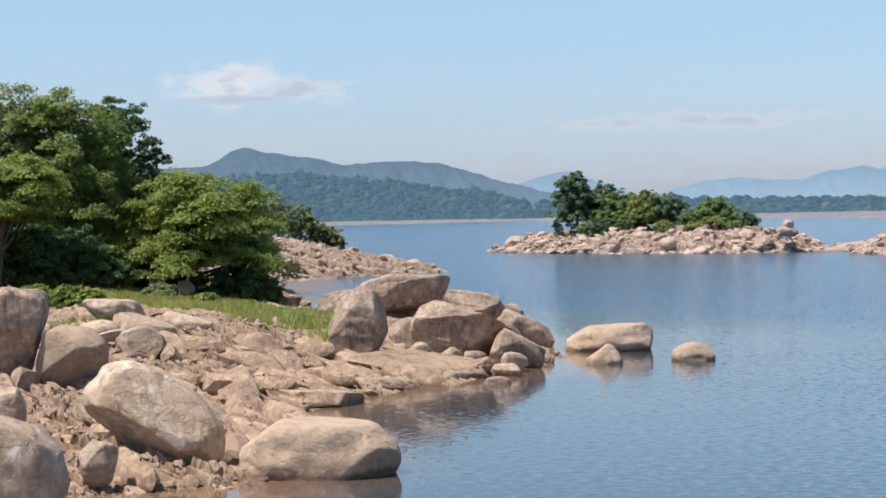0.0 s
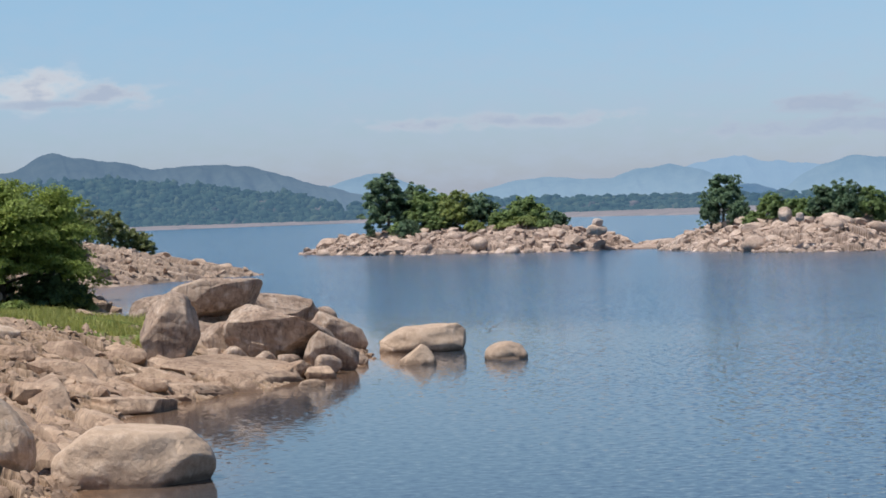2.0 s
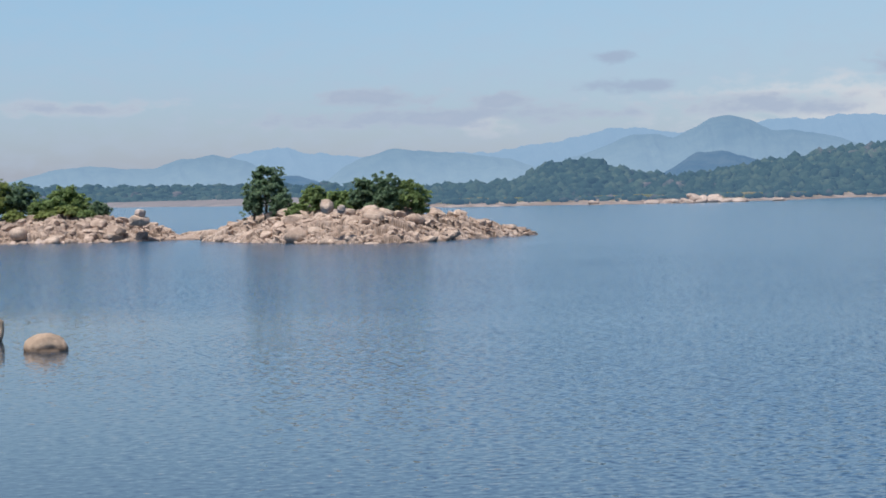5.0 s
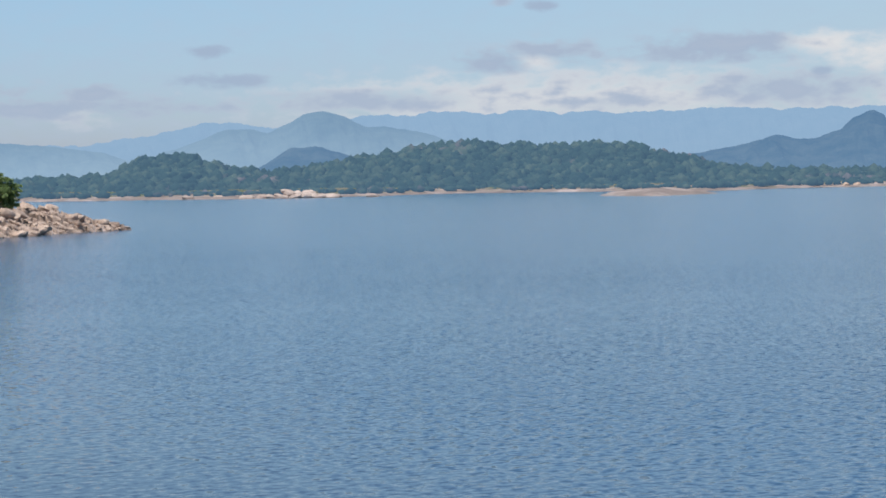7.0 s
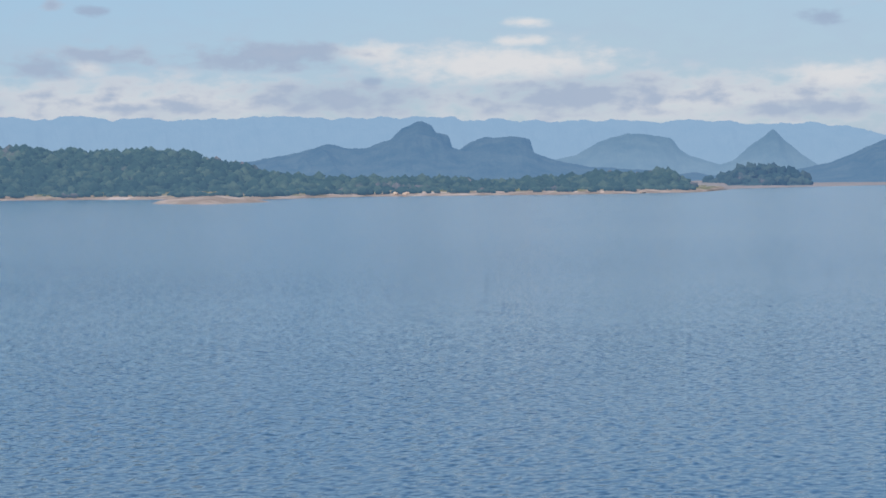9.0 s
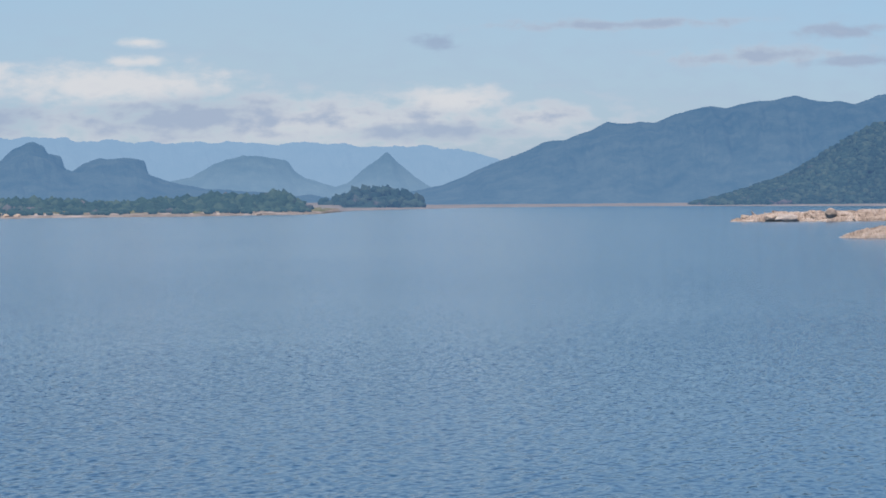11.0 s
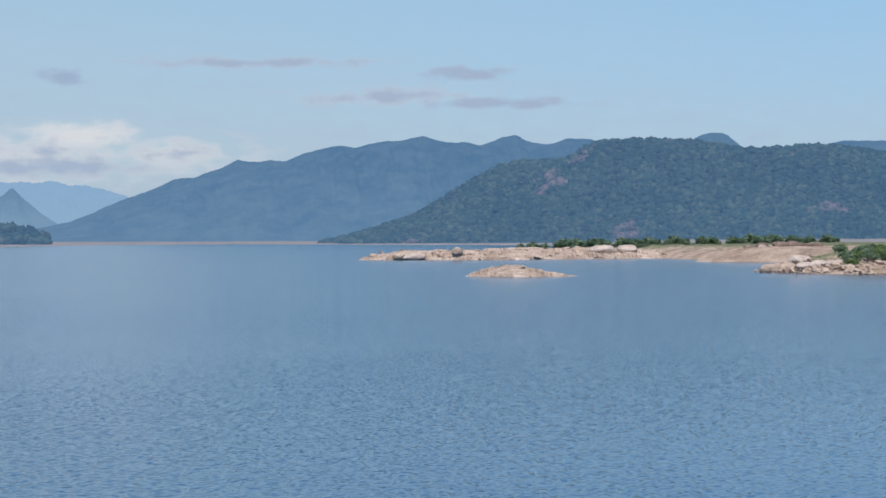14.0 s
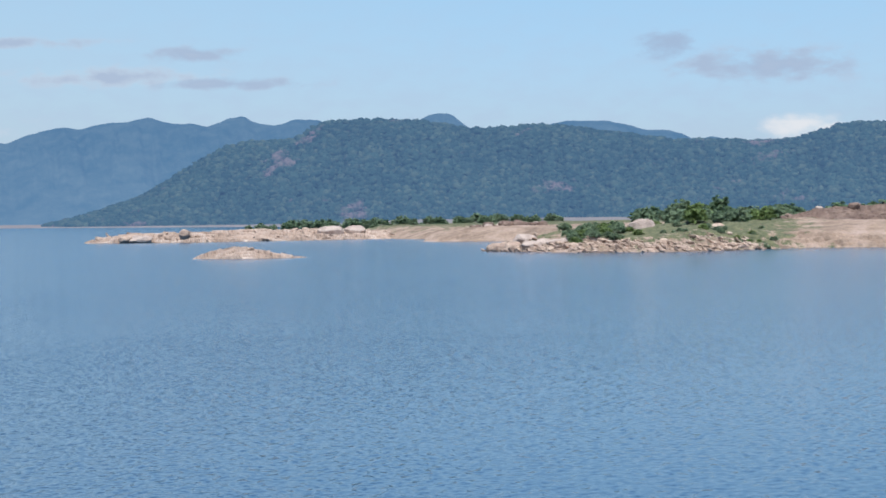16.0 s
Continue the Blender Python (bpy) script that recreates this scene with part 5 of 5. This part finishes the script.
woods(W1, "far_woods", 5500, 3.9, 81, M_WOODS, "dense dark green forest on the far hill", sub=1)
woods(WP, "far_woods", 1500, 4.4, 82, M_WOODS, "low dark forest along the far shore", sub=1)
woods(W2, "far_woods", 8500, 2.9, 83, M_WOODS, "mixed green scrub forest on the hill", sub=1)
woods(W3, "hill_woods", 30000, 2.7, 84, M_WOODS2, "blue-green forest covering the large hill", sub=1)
def shore_scrub(name, lo, hi, n, size, seed, label, back=0.0):
    """Low bushes along the foot of the far woods, joined."""
    rng = np.random.RandomState(seed)
    U, F = ico(1)
    heads = rng.uniform(lo, hi, n)
    r = shore_dist(heads) + rng.uniform(14, 90, n) + back
    s = size * rng.uniform(0.4, 1.3, n)
    x, y = r * np.sin(np.radians(heads)), r * np.cos(np.radians(heads))
    Vs = [U * (1 + 0.5 * fbm(U * 1.9 + k, k % 9, 2))[:, None] * (1.2 * q, 1.2 * q, 0.75 * q) + (a, b, 1.5 + q * 0.2) for k, (a, b, q) in enumerate(zip(x, y, s))]
    Fs = (F[None] + (np.arange(n) * len(U))[:, None, None]).reshape(-1, 3)
    return tagged(new(name, mesh_np(name, np.concatenate(Vs), Fs, M_WOODS)), label, "bushes", kind="stuff")


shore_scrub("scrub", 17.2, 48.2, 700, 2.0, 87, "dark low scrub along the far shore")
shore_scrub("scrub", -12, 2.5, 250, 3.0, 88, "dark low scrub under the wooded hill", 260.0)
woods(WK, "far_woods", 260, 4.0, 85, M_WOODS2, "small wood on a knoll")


# ---------------------------------------------------------------- trees and bushes
def tube(path, radii, sides=7):
    path, V = [Vector(p) for p in path], []
    for k, p in enumerate(path):
        d = (path[min(k + 1, len(path) - 1)] - path[max(k - 1, 0)]).normalized()
        u = d.orthogonal().normalized()
        w = d.cross(u)
        for a in range(sides):
            t = 2 * math.pi * a / sides
            V.append(p + (u * math.cos(t) + w * math.sin(t)) * radii[k])
    F = [(k * sides + a, k * sides + (a + 1) % sides, (k + 1) * sides + (a + 1) % sides, (k + 1) * sides + a) for k in range(len(path) - 1) for a in range(sides)]
    return np.array([v[:] for v in V]), np.array(F)


def leaf_cloud(rng, centres, radii, out, per, size, flat, droop=0.2):
    """Small pointed leaves in sprays round clump centres, turned to the light."""
    Vs = []
    mean = np.mean(np.square(radii))
    for c, r, o in zip(centres, radii, out):
        n = max(3, int(per * r * r / mean))
        d = rng.normal(size=(n, 3)) * 0.55
        d /= np.maximum(1, np.linalg.norm(d, axis=1, keepdims=True) / 1.1)
        p = c + d * r * (1, 1, flat) - np.outer(np.square(d[:, 0]) + np.square(d[:, 1]), (0, 0, 0.3 * r))
        nrm = np.asarray(o) * 0.5 + d * 0.25 + rng.normal(size=(n, 3)) * 0.42 + (0, 0, 0.6)
        nrm /= np.linalg.norm(nrm, axis=1, keepdims=True)
        t = np.cross(nrm, rng.normal(size=(n, 3)))
        t /= np.linalg.norm(t, axis=1, keepdims=True)
        b = np.cross(nrm, t)
        s = size * rng.uniform(0.55, 1.4, (n, 1))
        t, b = t * s, b * s * 0.75
        Vs.append(np.stack([p - t * 1.1 - (0, 0, 1) * s * droop, p + t * 0.75 - b, p + t * 0.75 + b], 1))
    V = np.concatenate(Vs)
    n = len(V)
    return V.reshape(-1, 3), np.arange(n * 3).reshape(n, 3)


def tree(height, spread, seed, leaves, leaf_size, foliage, crown_base=0.3, clumps=34, layered=False, name="tree", spray=0.062):
    """A tapered trunk with limbs that carry lobes of foliage, each lobe a skin of many small sprays; parts trunk, limb, crown."""
    rng = np.random.RandomState(seed)
    base = new(name)
    lean = rng.uniform(-0.1, 0.1, 2) * height
    top = np.array([lean[0], lean[1], height * 0.72])
    path = [(0, 0, -0.3), (lean[0] * 0.15, lean[1] * 0.1, height * 0.2), (lean[0] * 0.5, lean[1] * 0.55, height * 0.45), tuple(top)]
    r0 = 0.022 * height + 0.05
    V, F = tube(path, [r0 * 1.25, r0, r0 * 0.7, r0 * 0.2])
    child(new("trunk", mesh_np("trunk", V, F, M_BARK)), base)
    deep, half = height * (1 - crown_base), spread * 0.5
    lobes = []
    for k in range(24):
        a, h = 2.4 * k + rng.uniform(-0.5, 0.5), ((k + 0.3) / 24) ** 1.25
        size = rng.uniform(0.32, 0.5) * (1.08 - 0.2 * h)
        reach = (1.04 - size) * (1 - 0.72 * h ** 2.6) * rng.uniform(0.8, 1.08)
        lobes.append((np.array([lean[0] * h + math.cos(a) * reach * half, lean[1] * h + math.sin(a) * reach * half, height * crown_base + deep * (size * 0.45 + h * (0.97 - size * 0.8))]),
                      np.array([half * size, half * size, min(deep, spread) * size * (0.4 if layered else 0.62)])))
    C, R, O = [], [], []
    for k in range(clumps * 11):
        c, size = lobes[rng.randint(len(lobes))]
        o = rng.normal(size=3) * (1, 1, 0.8) + (0, 0, 0.45)
        o /= np.linalg.norm(o)
        skin = rng.uniform(0.82, 1.12) if rng.rand() < 0.8 else rng.uniform(0.2, 0.8)
        C.append(c + o * size * skin * (1 + 0.25 * math.sin(7 * o[0] + seed) * math.sin(6 * o[2] + 5 * o[1])))
        R.append(spread * spray * rng.uniform(0.5, 1.35) * (1.3 if layered else 1))
        O.append(o)
    for c, size in lobes[::3]:
        s = np.array(path[1]) * 0.4 + np.array(path[2]) * 0.6
        s[2] = min(s[2], c[2] * 0.8)
        midp = (s + c) / 2 + rng.normal(size=3) * 0.05 * height
        V, F = tube([s, midp, c], [r0 * 0.5, r0 * 0.3, r0 * 0.08], 5)
        child(new("limb", mesh_np("limb", V, F, M_BARK)), base)
    V, F = leaf_cloud(rng, C, R, O, leaves / len(C), leaf_size, 0.24 if layered else 0.5)
    child(new("crown", mesh_np("crown", V, F, foliage, False)), base)
    return base


def place(ob, x, y, z, turn, label, category, group=""):
    ob.matrix_world = pose(x, y, z, 0, 0, turn)
    return tagged(ob, label, category, group)


M_ISLE_DARK = leaf("island_leaves_dark", (0.11, 0.17, 0.115), (0.17, 0.25, 0.15), (0.24, 0.34, 0.19))
M_ISLE_MID = leaf("island_leaves", (0.14, 0.2, 0.085), (0.22, 0.3, 0.115), (0.31, 0.4, 0.145))
M_ISLE_PALE = leaf("island_leaves_pale", (0.18, 0.23, 0.08), (0.28, 0.33, 0.11), (0.38, 0.42, 0.15))
# distance haze mixed into the leaf colour: greyer and bluer than near foliage
M_FAR_LEAF = leaf("hazed_shore_leaves", (0.16, 0.225, 0.16), (0.23, 0.31, 0.2), (0.32, 0.4, 0.24))
M_LEAF_Y = leaf("sunny_leaves", (0.155, 0.205, 0.05), (0.28, 0.35, 0.085), (0.39, 0.45, 0.13))
M_LEAF_P = leaf("pale_leaves", (0.17, 0.21, 0.08), (0.28, 0.31, 0.13), (0.38, 0.39, 0.2))
SHORE_TREES = [  # x, y, height, spread, leaves, foliage, crown base, layered, label
    (-30.0, 138, 14.4, 8.4, 16000, M_LEAF_P, 0.4, False, "tall pale sparse tree in the shore wood"),
    (-21.6, 143, 13.7, 6.2, 22000, M_LEAF_D, 0.3, False, "tall dark green tree at the wood's edge"),
    (-24.3, 137, 12.9, 9.6, 40000, M_LEAF, 0.2, False, "broad green tree in the shore wood"),
    (-16.4, 136, 8.7, 11.6, 56000, M_LEAF_Y, 0.02, True, "spreading bright green tree with layered branches"),
    (-16.0, 165, 8.8, 5.4, 14000, M_LEAF, 0.15, False, "green tree behind the spreading one"),
    (-27.2, 126, 9.8, 8.0, 28000, M_LEAF_Y, 0.5, True, "bright green layered tree in the shore wood"),
    (-30.0, 128, 10.0, 8.5, 22000, M_LEAF, 0.15, False, "green tree in the shore wood"),
    (-26.0, 129, 4.2, 6.0, 13000, M_LEAF_D, 0.05, False, "dark dense bush under the trees"),
    (-22.5, 131, 4.0, 6.0, 13000, M_LEAF_D, 0.05, False, "dark dense bush under the trees"),
    (-27.5, 138, 4.6, 6.5, 12000, M_LEAF_D, 0.05, False, "dark dense bush under the trees"),
    (-24.0, 142, 4.6, 6.5, 12000, M_LEAF_D, 0.05, False, "dark dense bush under the trees"),
    (-12.4, 136, 1.8, 4.0, 7000, M_LEAF, 0.05, False, "low green bush at the bank's edge"),
    (-21.6, 110, 1.5, 2.0, 2500, M_LEAF_Y, 0.02, False, "small bright shrub in the grass"),
    (-19.6, 108, 1.3, 1.8, 2500, M_LEAF_Y, 0.02, False, "small bright shrub in the grass"),
    (-18.2, 107, 1.0, 1.6, 2000, M_LEAF_Y, 0.02, False, "small bright shrub in the grass"),
    (-12.8, 112, 1.0, 2.2, 2500, M_LEAF, 0.02, False, "low shrub beside the grass"),
    (-16.6, 122, 1.4, 2.4, 2500, M_LEAF_P, 0.02, False, "yellowing shrub at the wood's edge"),
    (-21.0, 150, 8.6, 9.0, 20000, M_LEAF, 0.12, False, "green tree behind the wood's edge"),
    (-28.5, 150, 9.0, 11.0, 16000, M_LEAF_D, 0.05, False, "dark tree at the back of the shore wood"),
    (-22.0, 158, 8.0, 10.0, 14000, M_LEAF_D, 0.05, False, "dark tree at the back of the shore wood"),
    (-13.2, 135, 2.8, 5.0, 9000, M_LEAF_D, 0.02, False, "dark bush under the spreading tree"),
    (-18.6, 137, 3.4, 5.4, 12000, M_LEAF_D, 0.02, False, "dark bush under the spreading tree"),
    # three trees out of view, added to throw shade on the undergrowth
    (-34.5, 131, 11.0, 10.0, 9000, M_LEAF, 0.15, False, "unseen tree added left of the view to shade the wood"),
    (-34.0, 120, 10.5, 10.0, 9000, M_LEAF, 0.15, False, "unseen tree added left of the view to shade the wood"),
    (-31.5, 112, 9.5, 9.0, 9000, M_LEAF, 0.15, False, "unseen tree added left of the view to shade the wood")]
for k, (x, y, h, w, n, fol, cb, lay, label) in enumerate(SHORE_TREES):
    low = h < 6
    place(tree(h, w, 200 + k, int(n * 1.5), 0.105, fol, cb, 46 if not low else 20, lay, name="bush" if low else "tree"), x, y, BANK.at(x, y) - 0.1, 0, label, "bush" if low else "tree", "shore wood")
for k, (x, y, h, w) in enumerate([(-22.4, 283, 5.6, 5.4), (-19.6, 285, 5.4, 5.0), (-17.4, 288, 4.2, 4.2), (-15.2, 288, 3.8, 3.4), (-25.0, 280, 5.6, 5.5), (-27.5, 280, 7.0, 6.0)]):
    place(tree(h, w, 230 + k, 4500, 0.15, M_LEAF_P, 0.05, 16), x, y, HEAD.at(x, y) - 0.1, 0, "small light green tree on the headland", "tree", "headland trees")

ISLE_TREES = [(ISLE1, 21.3, 327, 9.6, 8.6, 16000, M_ISLE_DARK, 0.06), (ISLE1, 25.2, 329, 8.4, 7.4, 12000, M_ISLE_DARK, 0.06), (ISLE1, 26.8, 324, 6.2, 6.4, 9000, M_ISLE_MID, 0.04),
              (ISLE1, 31.4, 320, 6.2, 6.8, 9000, M_ISLE_PALE, 0.04), (ISLE1, 29.2, 328, 7.0, 5.8, 7000, M_ISLE_MID, 0.04), (ISLE1, 35.0, 319, 5.2, 5.6, 6500, M_ISLE_DARK, 0.04), (ISLE1, 38.0, 317, 3.0, 4.4, 4000, M_ISLE_MID, 0.03),
              (ISLE1, 41.8, 315, 5.0, 7.4, 9500, M_ISLE_MID, 0.04), (ISLE1, 45.8, 311, 2.6, 3.4, 3500, M_ISLE_DARK, 0.03), (ISLE1, 22.5, 322, 2.4, 3.4, 3000, M_ISLE_MID, 0.03), (ISLE1, 33.4, 315, 1.6, 3.6, 2500, M_ISLE_PALE, 0.03), (ISLE1, 38.4, 312, 1.3, 4.0, 2500, M_ISLE_PALE, 0.03), (ISLE1, 41.0, 311, 1.2, 4.4, 2500, M_ISLE_PALE, 0.03), (ISLE1, 43.6, 310, 1.2, 4.0, 2500, M_ISLE_MID, 0.03), (ISLE1, 23.8, 320, 3.0, 4.0, 3500, M_ISLE_DARK, 0.03), (ISLE1, 28.6, 320, 3.2, 4.6, 4000, M_ISLE_MID, 0.03),
              (ISLE2, 64.0, 280, 7.8, 6.2, 6000, M_ISLE_DARK, 0.3), (ISLE2, 62.6, 281, 4.6, 3.4, 2200, M_ISLE_DARK, 0.2), (ISLE2, 65.6, 277, 3.6, 3.6, 4000, M_ISLE_DARK, 0.05), (ISLE2, 68.4, 270, 3.6, 4.2, 4500, M_ISLE_MID, 0.05), (ISLE2, 70.8, 266, 3.2, 4.0, 4000, M_ISLE_MID, 0.05),
              (ISLE2, 73.0, 262, 4.6, 4.6, 5000, M_ISLE_DARK, 0.05), (ISLE2, 75.6, 260, 5.6, 6.2, 7500, M_ISLE_DARK, 0.02), (ISLE2, 78.4, 260, 4.8, 5.8, 6000, M_ISLE_MID, 0.02), (ISLE2, 67.0, 274, 2.8, 4.0, 4000, M_ISLE_MID, 0.03), (ISLE2, 71.8, 264, 3.0, 3.6, 4000, M_ISLE_MID, 0.03)]
for k, (land, x, y, h, w, n, fol, cb) in enumerate(ISLE_TREES):
    z = land.at(x, y)
    place(tree(h, w, 260 + k, int(n * 1.5), 0.17, fol, cb, 26, name="tree" if h > 4.5 else "bush"), x, y, z - 0.15, 0,
          "dark green tree among island rocks" if h > 4.5 else "leafy green bush among island rocks", "tree" if h > 4.5 else "bush", "island greenery")

# one bush and one tree, repeated along the right-hand shores
bush0 = place(tree(3.6, 4.6, 300, 2000, 0.28, M_FAR_LEAF, 0.02, 14, name="bush"), *polar(75, 370), POINT.at(*polar(75, 370)), 0, "round green bush on the shore", "bush", "point bushes")
tree0 = place(tree(6.0, 7.6, 301, 2400, 0.45, M_FAR_LEAF, 0.02, 16), *polar(76, 600), SAND.at(*polar(76, 600)), 0, "green tree in a row behind the shore", "tree", "trees behind the point")
bush1 = place(tree(3.2, 4.6, 302, 2000, 0.28, M_ISLE_MID, 0.02, 14, name="bush"), *polar(76.4, 385), POINT.at(*polar(76.4, 385)), 0, "bright green bush on the shore", "bush", "point bushes")
tree1 = place(tree(6.5, 6.6, 303, 2400, 0.45, M_ISLE_DARK, 0.02, 16), *polar(77, 560), SAND.at(*polar(77, 560)), 0, "dark green tree in a row behind the shore", "tree", "trees behind the point")
rng = np.random.RandomState(5)
for k in range(120):
    p = polar(rng.normal(73.7, 0.5) if k < 80 else rng.uniform(74.6, 78.6), rng.uniform(338, 372))
    s = rng.uniform(0.15, 0.42) * (1 if k < 80 else 0.7)
    copy_thing((bush0, bush1)[k % 3 == 0], pose(*p, POINT.at(*p) - 0.1, 0, 0, rng.uniform(0, 360))).scale = (s * 1.4, s * 1.4, s)
for h, d, s in ((76.1, 405, 0.9), (76.5, 412, 1.25), (76.6, 400, 0.9), (77.3, 410, 0.7), (78.0, 420, 0.9), (78.3, 405, 0.8), (75.8, 420, 1.0), (75.2, 450, 0.7), (77.0, 385, 0.6), (77.6, 400, 0.9)):
    p = polar(h, d)
    copy_thing((bush0, bush1)[int(h * 10) % 3 == 0], pose(*p, POINT.at(*p) - 0.1, 0, 0, h * 77)).scale = (s, s, s)
for k in range(60):
    p = polar(74.9 + k * 0.185 + rng.uniform(-0.2, 0.2), rng.uniform(570, 680))
    s = rng.uniform(0.4, 0.8) * (0.9 + 0.009 * k)
    copy_thing((tree0, tree1)[k % 3 == 0], pose(*p, SAND.at(*p) - 0.1, 0, 0, rng.uniform(0, 360))).scale = (s * 1.4, s * 1.4, s * 0.85)
for k in range(84):
    p = polar(64.2 + k * 0.1 + rng.uniform(-0.25, 0.25), rng.uniform(650, 720))
    s = 0.16 + 0.48 * rng.rand() ** 1.6
    copy_thing((tree0, tree1)[k % 3 == 0], pose(*p, max(2.0, SAND.at(*p)) - 0.1, 0, 0, rng.uniform(0, 360))).scale = (s * 1.3, s * 1.3, s)


# ---------------------------------------------------------------- grass
def grass(name, land, outline, n, height, seed, label):
    rng = np.random.RandomState(seed)
    o = np.asarray(outline)
    P = rng.uniform(o.min(0) - 1.5, o.max(0) + 1.5, (n * 5, 2))
    d = sd_poly(P, outline) + 2.2 * fbm(np.column_stack([P / 2.5, 0 * P[:, 0]]), seed, 3)
    P = P[d > 0][:n]
    Z = land.height(P)
    a = rng.uniform(0, 6.28, len(P))
    h = height * rng.uniform(0.4, 1.3, len(P))
    w = 0.035
    B = np.column_stack([P, Z - 0.03])
    T = np.column_stack([np.cos(a), np.sin(a), 0 * a])
    tip = B + np.column_stack([rng.normal(0, 0.35, len(P)) * h, rng.normal(0, 0.35, len(P)) * h, h])
    V = np.stack([B - T * w, B + T * w, tip], 1).reshape(-1, 3)
    return tagged(new(name, mesh_np(name, V, np.arange(len(V)).reshape(-1, 3), M_GRASS, False)), label, "grass", kind="stuff")


grass("grass", BANK, GRASS, 80000, 0.32, 91, "bright green grass on the bank's shelf")
grass("grass", BANK, GRASS_LEFT, 16000, 0.2, 92, "short green grass between the boulders")
